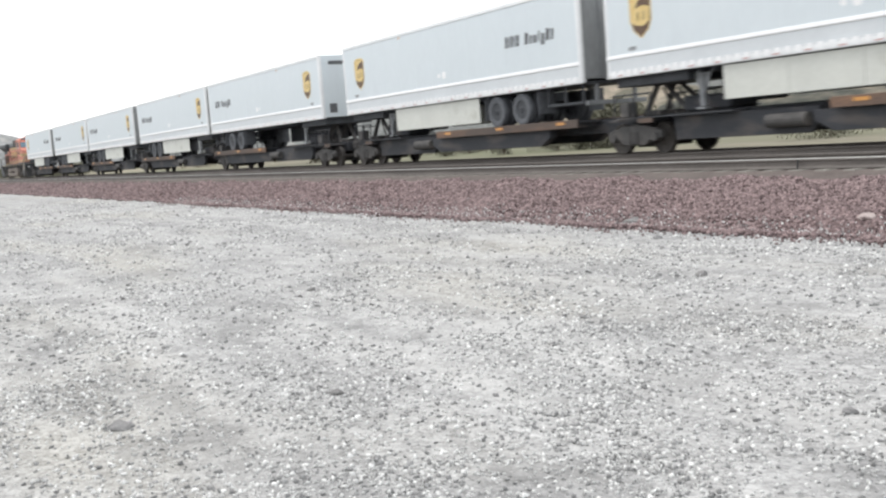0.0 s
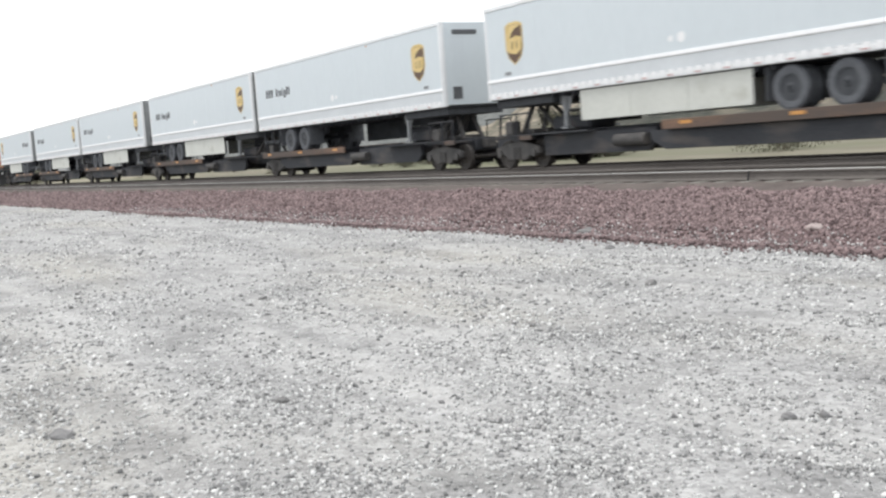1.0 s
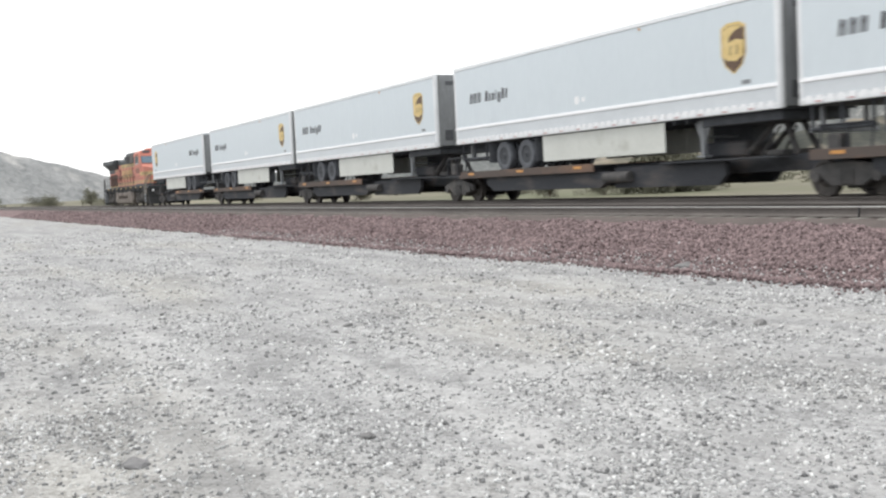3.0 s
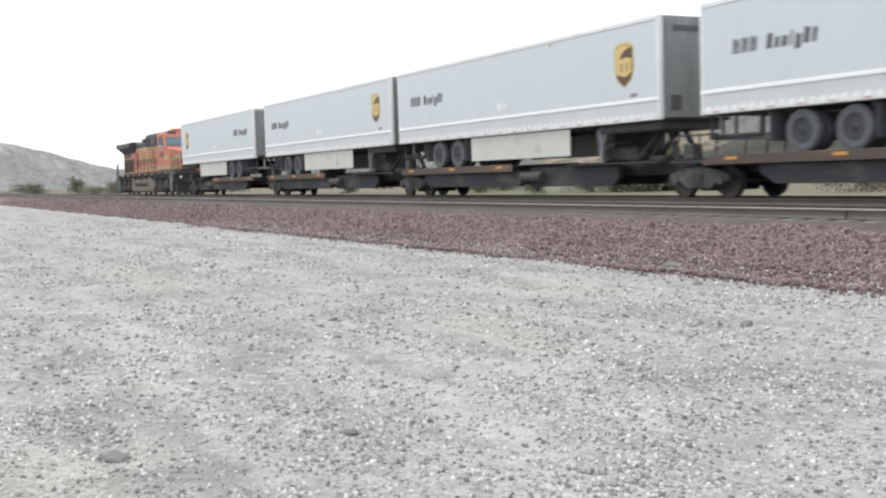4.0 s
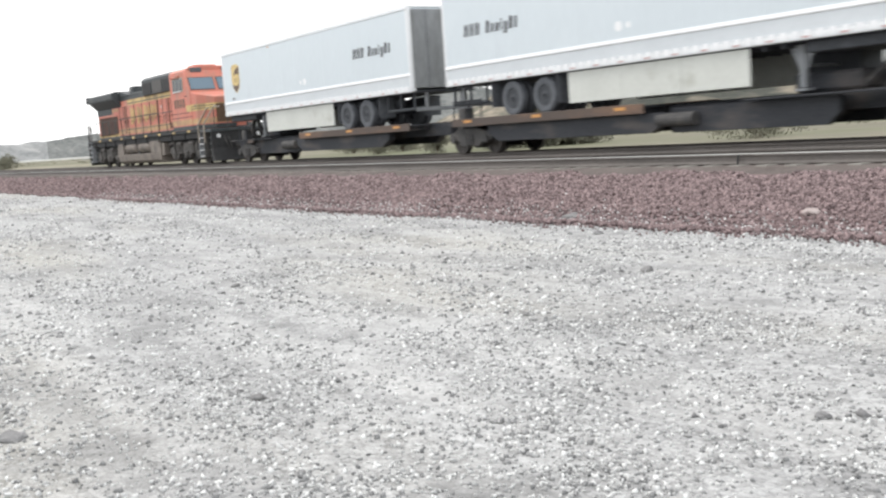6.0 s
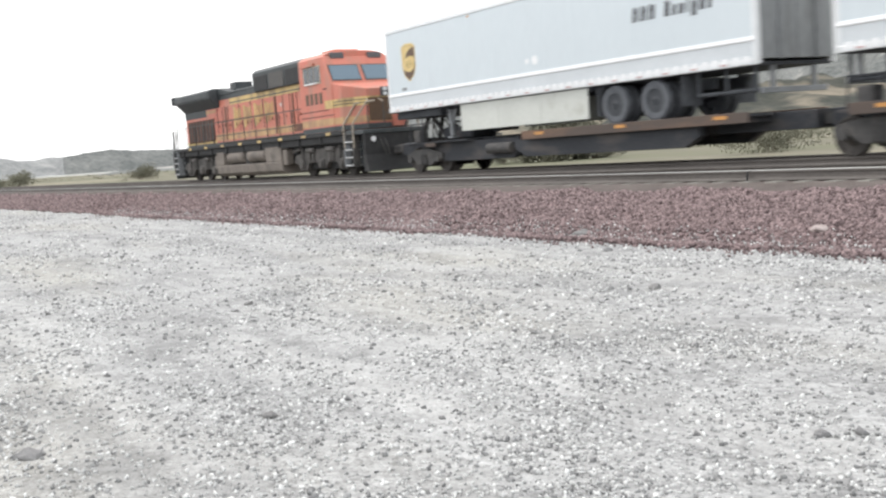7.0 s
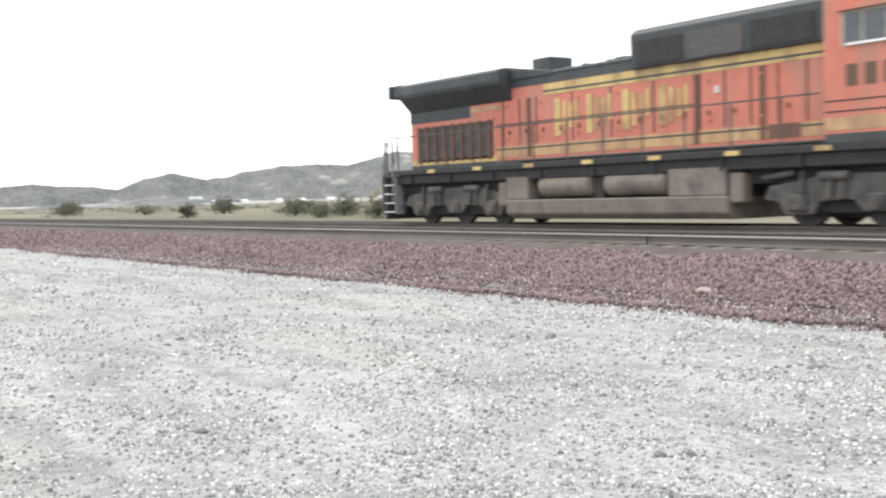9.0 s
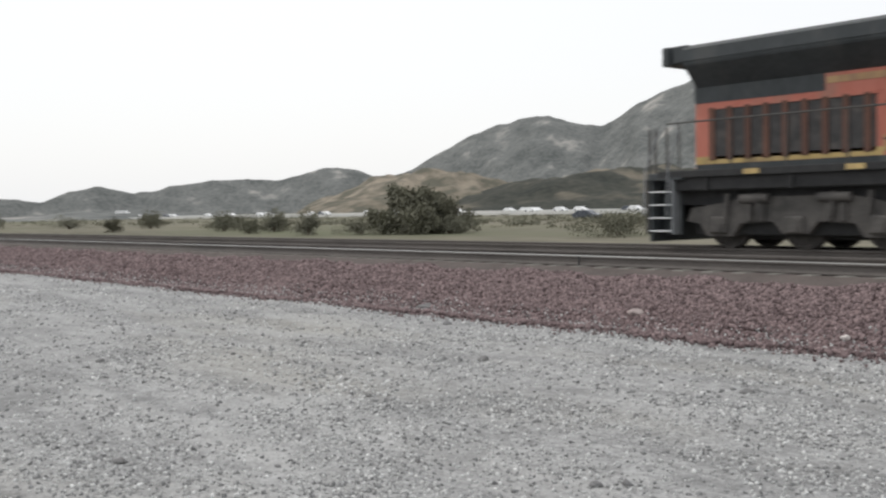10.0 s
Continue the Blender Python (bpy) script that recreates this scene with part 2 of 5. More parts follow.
WHEEL_STEEL = material("wheel_steel", (0.04, 0.036, 0.034), (0.1, 0.09, 0.083), rough=0.6, metal=0.4, scale=6, fine=60)

ORANGE = material("faded_orange_paint", (0.5, 0.145, 0.095), (0.61, 0.215, 0.155), rough=0.5, scale=0.9, fine=10, bump=0.05, stretch=(1, 1, 0.3),
                  dirt=(0.4, 0.2, 0.145), dirt_share=0.32, dirt_scale=1.3)
GREEN_BLACK = material("dark_green_roof_paint", (0.03, 0.036, 0.039), (0.068, 0.075, 0.078), rough=0.6, scale=1, fine=12, bump=0.05, stretch=(1, 1, 0.4), dirt=(0.085, 0.088, 0.086), dirt_share=0.15, dirt_scale=1.6)
YELLOW = material("weathered_yellow_stripe", (0.52, 0.36, 0.13), (0.66, 0.49, 0.22), rough=0.55, scale=2, fine=18, bump=0.04, stretch=(1, 1, 0.4), dirt=(0.3, 0.21, 0.11), dirt_share=0.4, dirt_scale=2.2)
YELLOW_FADED = material("sun_faded_yellow", (0.44, 0.26, 0.12), (0.58, 0.38, 0.2), rough=0.6, scale=2, fine=18, bump=0.04, stretch=(1, 1, 0.4), dirt=(0.34, 0.2, 0.13), dirt_share=0.4, dirt_scale=2.2)
TANK_DUST = material("dusty_tank_paint", (0.14, 0.12, 0.105), (0.27, 0.235, 0.205), rough=0.9, scale=1.2, fine=15, bump=0.06, dirt=(0.1, 0.09, 0.08), dirt_share=0.15, dirt_scale=1.4)
TRUCK_DUST = material("dusty_truck_frame", (0.065, 0.061, 0.058), (0.16, 0.147, 0.136), rough=0.9, scale=2.5, fine=25, dirt=(0.06, 0.057, 0.054), dirt_share=0.3, dirt_scale=2)
RUST_LOUVRE = material("rusty_louvre", (0.1, 0.055, 0.043), (0.21, 0.105, 0.075), rough=0.85, scale=2, fine=30, stretch=(1, 1, 0.4))
# Black for paint and joints; also puts shade on the frame and fill boxes.
BLACK_GAP = material("paint_and_shade_black", (0.024, 0.024, 0.025), (0.055, 0.054, 0.054), rough=0.9, scale=4, fine=30)
RAIL_PIPE = material("handrail_paint", (0.3, 0.25, 0.2), (0.5, 0.44, 0.36), rough=0.6, scale=8, fine=60)
STANCHION = material("dark_stanchion", (0.05, 0.05, 0.05), (0.12, 0.11, 0.1), rough=0.7, scale=8, fine=60)
GLASS = glass_material()
# Side panes are coloured dark for the unlit cab behind them.
DARK_GLASS = material("dark_cab_glass", (0.03, 0.035, 0.04), (0.07, 0.08, 0.09), rough=0.15, scale=2, fine=9, bump=0, spec=0.8)
CAR_WHITE = material("vehicle_white", (0.78, 0.78, 0.78), (0.86, 0.86, 0.86), rough=0.3, scale=2, fine=12, bump=0)
CAR_BLUE = material("vehicle_dark", (0.06, 0.07, 0.09), (0.1, 0.11, 0.13), rough=0.3, scale=2, fine=12, bump=0)


# ---- mesh helpers ----
def part(name, bm, mat, parent=None, label="", at=None):
    me = bpy.data.meshes.new(name)
    bm.to_mesh(me)
    bm.free()
    for m in mat if isinstance(mat, (list, tuple)) else [mat]:
        me.materials.append(m)
    ob = new(name, me)
    if parent:
        ob.parent = parent
    if at is not None:
        ob.location = at
    if label:
        tagged(ob, label)
    return ob


def flat_part(name, verts, faces, mat, parent=None, label=""):
    me = bpy.data.meshes.new(name)
    me.from_pydata(verts, [], faces)
    me.materials.append(mat)
    ob = new(name, me)
    if parent:
        ob.parent = parent
    if label:
        tagged(ob, label)
    return ob


def bevel_all(bm, geom_verts, width, segments=1):
    edges = list({e for v in geom_verts for e in v.link_edges})
    bmesh.ops.bevel(bm, geom=edges, offset=width, segments=segments, profile=0.7, affect="EDGES", clamp_overlap=True)


def box(bm, x0, x1, y0, y1, z0, z1, bevel=0.0):
    made = bmesh.ops.create_cube(bm, size=1.0, matrix=Matrix.Translation(((x0 + x1) / 2, (y0 + y1) / 2, (z0 + z1) / 2)) @ Matrix.Diagonal((x1 - x0, y1 - y0, z1 - z0, 1)))
    if bevel:
        bevel_all(bm, made["verts"], bevel)
    return bm


def prism(bm, outline, y0, y1, bevel=0.0):
    """A slab between y0 and y1 with an outline of (x, z) points."""
    a = [bm.verts.new((x, y0, z)) for x, z in outline]
    b = [bm.verts.new((x, y1, z)) for x, z in outline]
    n = len(outline)
    bm.faces.new(a), bm.faces.new(b[::-1])
    for i in range(n):
        bm.faces.new((a[i], b[i], b[(i + 1) % n], a[(i + 1) % n]))
    bmesh.ops.recalc_face_normals(bm, faces=bm.faces[:])
    if bevel:
        bevel_all(bm, a + b, bevel)
    return bm


def extrude_x(bm, outline, x0, x1, bevel=0.0):
    """A bar along x with a section of (y, z) points."""
    a = [bm.verts.new((x0, y, z)) for y, z in outline]
    b = [bm.verts.new((x1, y, z)) for y, z in outline]
    n = len(outline)
    bm.faces.new(a), bm.faces.new(b[::-1])
    for i in range(n):
        bm.faces.new((a[i], b[i], b[(i + 1) % n], a[(i + 1) % n]))
    bmesh.ops.recalc_face_normals(bm, faces=bm.faces[:])
    if bevel:
        bevel_all(bm, a + b, bevel)
    return bm


def tube(bm, p, q, r, seg=10, r2=None):
    p, q = Vector(p), Vector(q)
    turn = (q - p).to_track_quat("Z", "Y").to_matrix().to_4x4()
    bmesh.ops.create_cone(bm, cap_ends=True, segments=seg, radius1=r, radius2=r if r2 is None else r2, depth=(q - p).length,
                          matrix=Matrix.Translation((p + q) / 2) @ turn)
    return bm


def lathe_y(bm, profile, seg=28):
    """A wheel round the y axis from (radius, y) points."""
    rings = [[bm.verts.new((r * math.cos(2 * math.pi * i / seg), y, r * math.sin(2 * math.pi * i / seg))) for i in range(seg)] for r, y in profile]
    for a, b in zip(rings, rings[1:]):
        for i in range(seg):
            bm.faces.new((a[i], a[(i + 1) % seg], b[(i + 1) % seg], b[i]))
    bm.faces.new(rings[0][::-1]), bm.faces.new(rings[-1])
    bmesh.ops.recalc_face_normals(bm, faces=bm.faces[:])
    return bm


def thing(name, label, category, group="", m=None):
    ob = tagged(new(name), label, category, group)
    if m is not None:
        ob.matrix_basis = m
    return ob


def fresh():
    return bmesh.new()


# ---- large structure ----
def graded(limits, near, step, growth):
    """Coordinates that lie step apart within near and spread out towards the limits."""
    lo, hi = near
    mid = list(np.arange(lo, hi + step * 0.5, step))
    up, s = [], step
    x = mid[-1]
    while x < limits[1]:
        s *= growth
        x = min(x + s, limits[1])
        up.append(x)
    down, s, x = [], step, mid[0]
    while x > limits[0]:
        s *= growth
        x = max(x - s, limits[0])
        down.append(x)
    return down[::-1] + mid + up


def lot_height(x, y):
    """Gentle unevenness of the gravel lot."""
    return 0.05 * noise.noise((x * 0.25, y * 0.35, 3.1)) + 0.018 * noise.noise((x * 1.1, y * 1.6, 7.7))


def make_ground():
    xs = graded((-4200, 4200), (-30.0, 4.0), 0.34, 1.22)
    ys = graded((-4200, 4200), (0.0, 12.6), 0.3, 1.22)
    verts, faces, kinds = [], [], []
    for y in ys:
        for x in xs:
            near = abs(x) < 90 and -30 < y < 40
            verts.append((x, y, lot_height(x, y) if near else 0.0))
    w = len(xs)
    for j in range(len(ys) - 1):
        for i in range(w - 1):
            faces.append((j * w + i, j * w + i + 1, (j + 1) * w + i + 1, (j + 1) * w + i))
            kinds.append(0 if -60 < ys[j] < 22 and -260 < xs[i] < 120 else 1)
    me = bpy.data.meshes.new("ground")
    me.from_pydata(verts, [], faces)
    me.materials.append(GRAVEL), me.materials.append(FIELD)
    me.polygons.foreach_set("material_index", kinds)
    me.polygons.foreach_set("use_smooth", [True] * len(faces))
    return tagged(new("ground", me), "pale grey crushed-gravel lot with dry fields beyond the tracks", "ground", kind="structure")


def make_ballast():
    """The raised bed that carries both tracks: sloped shoulders, uneven toe."""
    section = [(TOE - 0.25, -0.12), (TOE, 0.02), (TOE + 1.1, 0.37), (TOE + 2.1, BED - 0.03), (14.55, 0.75), (14.95, 0.752), (16.9, 0.745), (17.7, 0.7),
               (18.4, 0.752), (21.1, 0.752), (21.9, BED), (24.6, 0.0), (25.0, -0.12)]
    xs = graded((-900, 320), (-40.0, 5.0), 0.5, 1.15)
    verts, faces, kinds = [], [], []
    for x in xs:
        wobble = 0.16 * noise.noise((x * 0.35, 0.0, 1.0)) + 0.09 * noise.noise((x * 1.3, 0.0, 5.0))
        for k, (y, z) in enumerate(section):
            side = wobble if k < 3 else 0.0
            verts.append((x, y + side, z + 0.02 * noise.noise((x * 0.8, y, 2.0))))
    n = len(section)
    for i in range(len(xs) - 1):
        for k in range(n - 1):
            faces.append((i * n + k, (i + 1) * n + k, (i + 1) * n + k + 1, i * n + k + 1))
            kinds.append(1 if 3 <= k <= 4 else 2 if k == 5 else 3 if k > 5 else 0)
    me = bpy.data.meshes.new("ballast_bed")
    me.from_pydata(verts, [], faces)
    me.materials.append(BALLAST_BED), me.materials.append(TRACK_GREY), me.materials.append(TRACK_DARK), me.materials.append(FAR_BED)
    me.polygons.foreach_set("material_index", kinds)
    ob = tagged(new("ballast_bed", me), "raised bed of crushed red-brown rock under two tracks", "ballast", kind="structure")
    return ob


def slope_height(y):
    return float(np.interp(y, [TOE, TOE + 1.1, TOE + 2.1, 14.55], [0.02, 0.37, BED - 0.03, 0.75]))


CUBE = np.array([(x, y, z) for x in (-1, 1) for y in (-1, 1) for z in (-1, 1)], float)
CUBE_FACES = np.array([(0, 1, 3, 2), (4, 6, 7, 5), (0, 4, 5, 1), (2, 3, 7, 6), (0, 2, 6, 4), (1, 5, 7, 3)])


def stones(name, centres, sizes, mat, rng, flat=0.7):
    """Many angular stones in one mesh."""
    n = len(centres)
    v = CUBE[None] * rng.uniform(0.45, 1.0, (n, 8, 3)) * np.array([1, 1, flat])
    a = rng.normal(size=(n, 4))
    a /= np.linalg.norm(a, axis=1)[:, None]
    w, x, y, z = a.T
    r = np.stack([1 - 2 * (y * y + z * z), 2 * (x * y - z * w), 2 * (x * z + y * w), 2 * (x * y + z * w), 1 - 2 * (x * x + z * z), 2 * (y * z - x * w),
                  2 * (x * z - y * w), 2 * (y * z + x * w), 1 - 2 * (x * x + y * y)], 1).reshape(n, 3, 3)
    v = np.einsum("nij,nkj->nki", r, v) * sizes[:, None, None] * 0.5 + centres[:, None]
    f = (CUBE_FACES[None] + 8 * np.arange(n)[:, None, None]).reshape(-1)
    me = bpy.data.meshes.new(name)
    me.vertices.add(n * 8)
    me.vertices.foreach_set("co", v.reshape(-1))
    me.loops.add(n * 24)
    me.loops.foreach_set("vertex_index", f)
    me.polygons.add(n * 6)
    me.polygons.foreach_set("loop_start", np.arange(n * 6) * 4)
    me.update(calc_edges=True)
    me.validate()
    me.materials.append(mat)
    return new(name, me)


def make_stones():
    rng = np.random.default_rng(4)
    spots, sizes = [], []
    for x0, x1, per, size in ((-15, 3, 540, 0.058), (-26, -15, 360, 0.062), (-45, -26, 160, 0.072), (-80, -45, 50, 0.1), (-140, -80, 16, 0.14)):
        n = int((x1 - x0) * 2.9 * per)
        x = rng.uniform(x0, x1, n)
        y = TOE - 0.2 + 2.33 * rng.random(n) ** 0.9
        y += 0.12 * np.sin(x * 1.7) + 0.08 * np.sin(x * 4.3)
        y = np.where(y < TOE + 0.35, y - np.abs(rng.normal(0, 0.13, n)), y)
        z = np.array([slope_height(b) for b in y])
        spots.append(np.stack([x, y, z + 0.012], 1))
        sizes.append(rng.uniform(0.55, 1.35, n) * size)
    tagged(stones("ballast_stones", np.concatenate(spots), np.concatenate(sizes), BALLAST, rng, 0.8), "loose red-brown crushed rock on the track shoulder", "ballast", kind="stuff")
    # strays that rolled on to the lot
    n = 5200
    x, y = rng.uniform(-45, 3, n), TOE - 0.02 - np.abs(rng.normal(0, 0.3, n))
    z = np.array([lot_height(a, b) for a, b in zip(x, y)])
    tagged(stones("stray_ballast", np.stack([x, y, z + 0.01], 1), rng.uniform(0.02, 0.06, n), BALLAST, rng), "stray red rocks along the foot of the bank", "gravel", kind="stuff")
    # pale chips washed over the foot of the bank
    n = 3600
    x, y = rng.uniform(-45, 3, n), TOE + np.abs(rng.normal(0, 0.32, n)) - 0.1
    z = np.array([slope_height(b) for b in y])
    tagged(stones("washed_chips", np.stack([x, y, z + 0.03], 1), rng.uniform(0.015, 0.045, n), CHIP, rng, 0.6), "pale gravel chips over the foot of the bank", "gravel", kind="stuff")
    # grey track ballast between the rails
    n = 9000
    x, y = rng.uniform(-45, 3, n), rng.uniform(15.1, 17.3, n)
    tagged(stones("track_stones", np.stack([x, y, np.full(n, 0.735)], 1), rng.uniform(0.04, 0.08, n), TRACK_DARK, rng), "dark rock between the rails", "ballast", kind="stuff")
    # chips of the lot, thick near the walk and thinner away from it
    spots, sizes = [], []
    for d0, d1, per, lo, hi in ((2.5, 6, 2100, 0.008, 0.038), (6, 10, 1000, 0.01, 0.046), (10, 16, 290, 0.014, 0.06), (16, 30, 70, 0.02, 0.075), (30, 60, 18, 0.03, 0.1)):
        area = math.radians(75) * (d1 * d1 - d0 * d0) / 2
        n = int(area * per)
        d = np.sqrt(rng.uniform(d0 * d0, d1 * d1, n))
        a = np.radians(rng.uniform(-2, 73, n))
        x, y = -d * np.cos(a) + 0.4, d * np.sin(a)
        thick = np.array([0.5 + 0.9 * noise.noise((p * 0.5, q * 1.3, 2.0)) + 0.6 * noise.noise((p * 2.1, q * 3.7, 8.0)) for p, q in zip(x, y)])
        keep = (y < TOE + 0.05) & (rng.random(n) < np.clip(thick, 0.16, 1))
        x, y = x[keep], y[keep]
        z = np.array([lot_height(p, q) for p, q in zip(x, y)])
        spots.append(np.stack([x, y, z + 0.002], 1))
        sizes.append(lo + (hi - lo) * rng.random(len(x)) ** 2.2)
    tagged(stones("gravel_chips", np.concatenate(spots), np.concatenate(sizes), CHIP, rng, 0.5), "loose white and grey gravel chips", "gravel", kind="stuff")
    n = 260
    d, a = np.sqrt(rng.uniform(9, 700, n)), np.radians(rng.uniform(0, 72, n))
    x, y = -d * np.cos(a), d * np.sin(a)
    keep = y < TOE
    x, y = x[keep], y[keep]
    z = np.array([lot_height(p, q) for p, q in zip(x, y)])
    tagged(stones("dark_pebbles", np.stack([x, y, z + 0.004], 1), 0.02 + 0.06 * rng.random(len(x)) ** 2, MID_ROCK, rng, 0.55), "scattered dark pebbles", "gravel", kind="stuff")


def make_rock(name, x, y, z, size, mat, label, seed):
    bm = fresh()
    bmesh.ops.create_icosphere(bm, subdivisions=3, radius=size / 2)
    rng = random.Random(seed)
    shift = Vector((rng.random(), rng.random(), rng.random())) * 50
    for v in bm.verts:
        v.co *= 1 + 0.45 * noise.noise(v.co / size * 2.2 + shift) + 0.12 * noise.noise(v.co / size * 7 + shift)
        v.co.z *= 0.62
    return tagged(part(name, bm, mat, at=(x, y, z)), label, "rock")


def make_rail(name, y, parent, head):
    h = 0.186
    z0 = RAIL_TOP - h
    foot = [(-0.076, 0), (0.076, 0), (0.076, 0.012), (0.02, 0.03), (0.009, 0.05), (0.009, 0.125), (0.034, 0.14), (0.037, 0.172), (-0.037, 0.172), (-0.034, 0.14),
            (-0.009, 0.125), (-0.009, 0.05), (-0.02, 0.03), (-0.076, 0.012)]
    bm = extrude_x(fresh(), [(y + a, z0 + b) for a, b in foot], -900, 320)
    rail = part(name, bm, RAIL_RUST, parent)
    bm = extrude_x(fresh(), [(y - 0.037, z0 + 0.173), (y + 0.037, z0 + 0.173), (y + 0.032, z0 + h - 0.002), (y + 0.018, z0 + h), (y - 0.018, z0 + h), (y - 0.032, z0 + h - 0.002)], -900, 320)
    part("rail_head", bm, head, rail, "worn running surface")
    return rail


def make_track(name, centre, ties_to):
    track = tagged(new(name), "steel rails on concrete ties in ballast", "railway track", kind="structure")
    for side in (-0.755, 0.755):
        make_rail("rail", centre + side, track, RAIL_SHINE if side < 0 and centre == NEAR_TRACK else RAIL_RUST)
    bm = box(fresh(), -0.13, 0.13, -1.14, 1.14, -0.2, 0.0, 0.02)
    me = bpy.data.meshes.new("tie")
    bm.to_mesh(me), bm.free()
    me.materials.append(CONCRETE)
    x = ties_to[0]
    while x < ties_to[1]:
        tie = new("tie", me)
        tie.parent = track
        tie.location = (x, centre, RAIL_TOP - 0.19)
        x += 0.61
    return track


def make_bond_wire(track, x):
    """The bond wire beside the near rail."""
    y = NEAR_TRACK - 0.755
    bm = tube(fresh(), (x, y - 0.1, RAIL_TOP - 0.36), (x, y - 0.06, RAIL_TOP - 0.02), 0.016, 8)
    part("bond_wire", bm, BLACK_GAP, track, "black bond wire")


RIDGE = [(-20, 3.6), (-8, 3.9), (0, 3.5), (3, 3.0), (5.6, 2.3), (8.3, 1.5), (9.8, 1.0), (11.5, 0.8), (14.8, 1.1), (17.2, 0.98), (19.3, 0.72), (20.6, 1.3), (21.8, 1.5), (23.8, 1.12), (26, 1.5), (29.6, 1.9),
         (31, 1.65), (32.9, 2.2), (34.4, 2.45), (35.4, 2.25), (36.7, 1.75), (38.4, 2.15), (40.3, 3.3), (43, 4.5), (45.2, 4.98), (46.8, 4.7), (48.7, 4.15), (50.3, 5.4), (53.1, 6.5), (56, 7.6), (58, 7.6), (65, 6.2), (80, 4.5),
         (110, 3), (160, 2), (200, 2.4), (260, 2), (310, 3), (340, 3.6)]


def make_hills():
    """The mountains round the valley."""
    az = np.array([a for a, _ in RIDGE])
    el = np.array([e for _, e in RIDGE])
    steps = np.concatenate([np.arange(-20, 70, 0.2), np.arange(70, 340.1, 3)])
    rows = 48
    verts, faces = [], []
    for a in steps:
        e = np.interp(a, az, el)
        smooth = sum(np.interp(a + d, az, el) for d in (-0.9, -0.45, 0, 0.45, 0.9)) / 5
        e = 0.75 * e + 0.25 * smooth + 0.06
        far = 1750 + 350 * math.sin(math.radians(a * 3.1))
        top = 1.85 + far * math.tan(math.radians(e))
        base = far - max(90, top * 2.3)
        for k in range(rows):
            u = k / (rows - 9)
            r = base + (far - base) * u
            rise = min(u, 1.0)
            h = top * (0.6 * rise + 0.4 * rise * rise * (3 - 2 * rise)) * (1 if u <= 1 else 1 - 1.6 * (u - 1))
            x, y = -r * math.cos(math.radians(a)), r * math.sin(math.radians(a))
            along = math.radians(a) * 1700
            gully = abs(noise.noise((along * 0.008, r * 0.004, 0.3))) * 0.6 + abs(noise.noise((along * 0.022, r * 0.012, 4.0))) * 0.3 - 0.15
            h *= 1 - gully * (1 - rise * 0.95) * min(1, u * 3)
            h += (noise.noise((x * 0.02, y * 0.02, 9.0)) * 4.0 + noise.noise((x * 0.06, y * 0.06, 2.0)) * 1.8) * min(u, 1)
            verts.append((x, y, h - 2 if k else -6))
    for i in range(len(steps) - 1):
        for k in range(rows - 1):
            faces.append((i * rows + k, (i + 1) * rows + k, (i + 1) * rows + k + 1, i * rows + k + 1))
    me = bpy.data.meshes.new("mountain_range")
    me.from_pydata(verts, [], faces)
    me.polygons.foreach_set("use_smooth", [True] * len(faces))
    me.materials.append(HILL), me.materials.append(HAZED_HILL)
    # Faces left of 12.6 degrees take the paler colour painted for haze.
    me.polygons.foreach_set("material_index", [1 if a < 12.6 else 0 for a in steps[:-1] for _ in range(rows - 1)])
    tagged(new("mountain_range", me), "hazy scrub-covered mountains round the valley", "mountain", kind="structure")
    # a lower tan spur in front
    for name, a0, a1, r, tall, mat in (("foothill", 32, 47, 640, 25.0, TAN_HILL), ("foothill", 38.5, 64, 600, 23.0, DARK_SLOPE), ("foothill", 14, 30, 640, 5.0, HILL)):
        verts, faces = [], []
        m, n = 170, 44
        for i in range(m):
            a = a0 + (a1 - a0) * i / (m - 1)
            s = math.sin(math.pi * i / (m - 1)) ** 0.7
            for k in range(n):
                u = k / (n - 1)
                d = r - 130 + 260 * u
                x, y = -d * math.cos(math.radians(a)), d * math.sin(math.radians(a))
                h = tall * s * math.sin(math.pi * min(u * 0.9, 1)) * (0.87 + 0.5 * noise.noise((x * 0.012, y * 0.012, r)) + 0.3 * noise.noise((x * 0.04, y * 0.04, r)) + 0.1 * noise.noise((x * 0.12, y * 0.12, r)))
                verts.append((x, y, h - 0.6))
        for i in range(m - 1):
            for k in range(n - 1):
                faces.append((i * n + k, (i + 1) * n + k, (i + 1) * n + k + 1, i * n + k + 1))
        me = bpy.data.meshes.new(name)
        me.from_pydata(verts, [], faces)
        me.polygons.foreach_set("use_smooth", [True] * len(faces))
        me.materials.append(mat)
        tagged(new(name, me), "low rounded foothill with dry grass and scrub", "hill", kind="structure")


def make_highway():
    bm = extrude_x(fresh(), [(216, -0.3), (220, 0.55), (246, 0.75), (250, -0.3)], -1500, 500)
    for y in (215.0, 233.0):
        extrude_x(bm, [(y, -0.2), (y + 0.5, -0.2), (y + 0.35, 0.9 + (y - 215) * 0.02), (y + 0.15, 0.9 + (y - 215) * 0.02)], -1500, 500)
    return tagged(part("highway", bm, ROAD), "pale concrete highway across the valley floor", "road", kind="structure")


ground = make_ground()
make_ballast()
make_hills()
make_highway()
near_track = make_track("track_near", NEAR_TRACK, (-62, 4))
far_track = make_track("track_far", FAR_TRACK, (-40, 4))
make_bond_wire(near_track, -13.35)
make_stones()


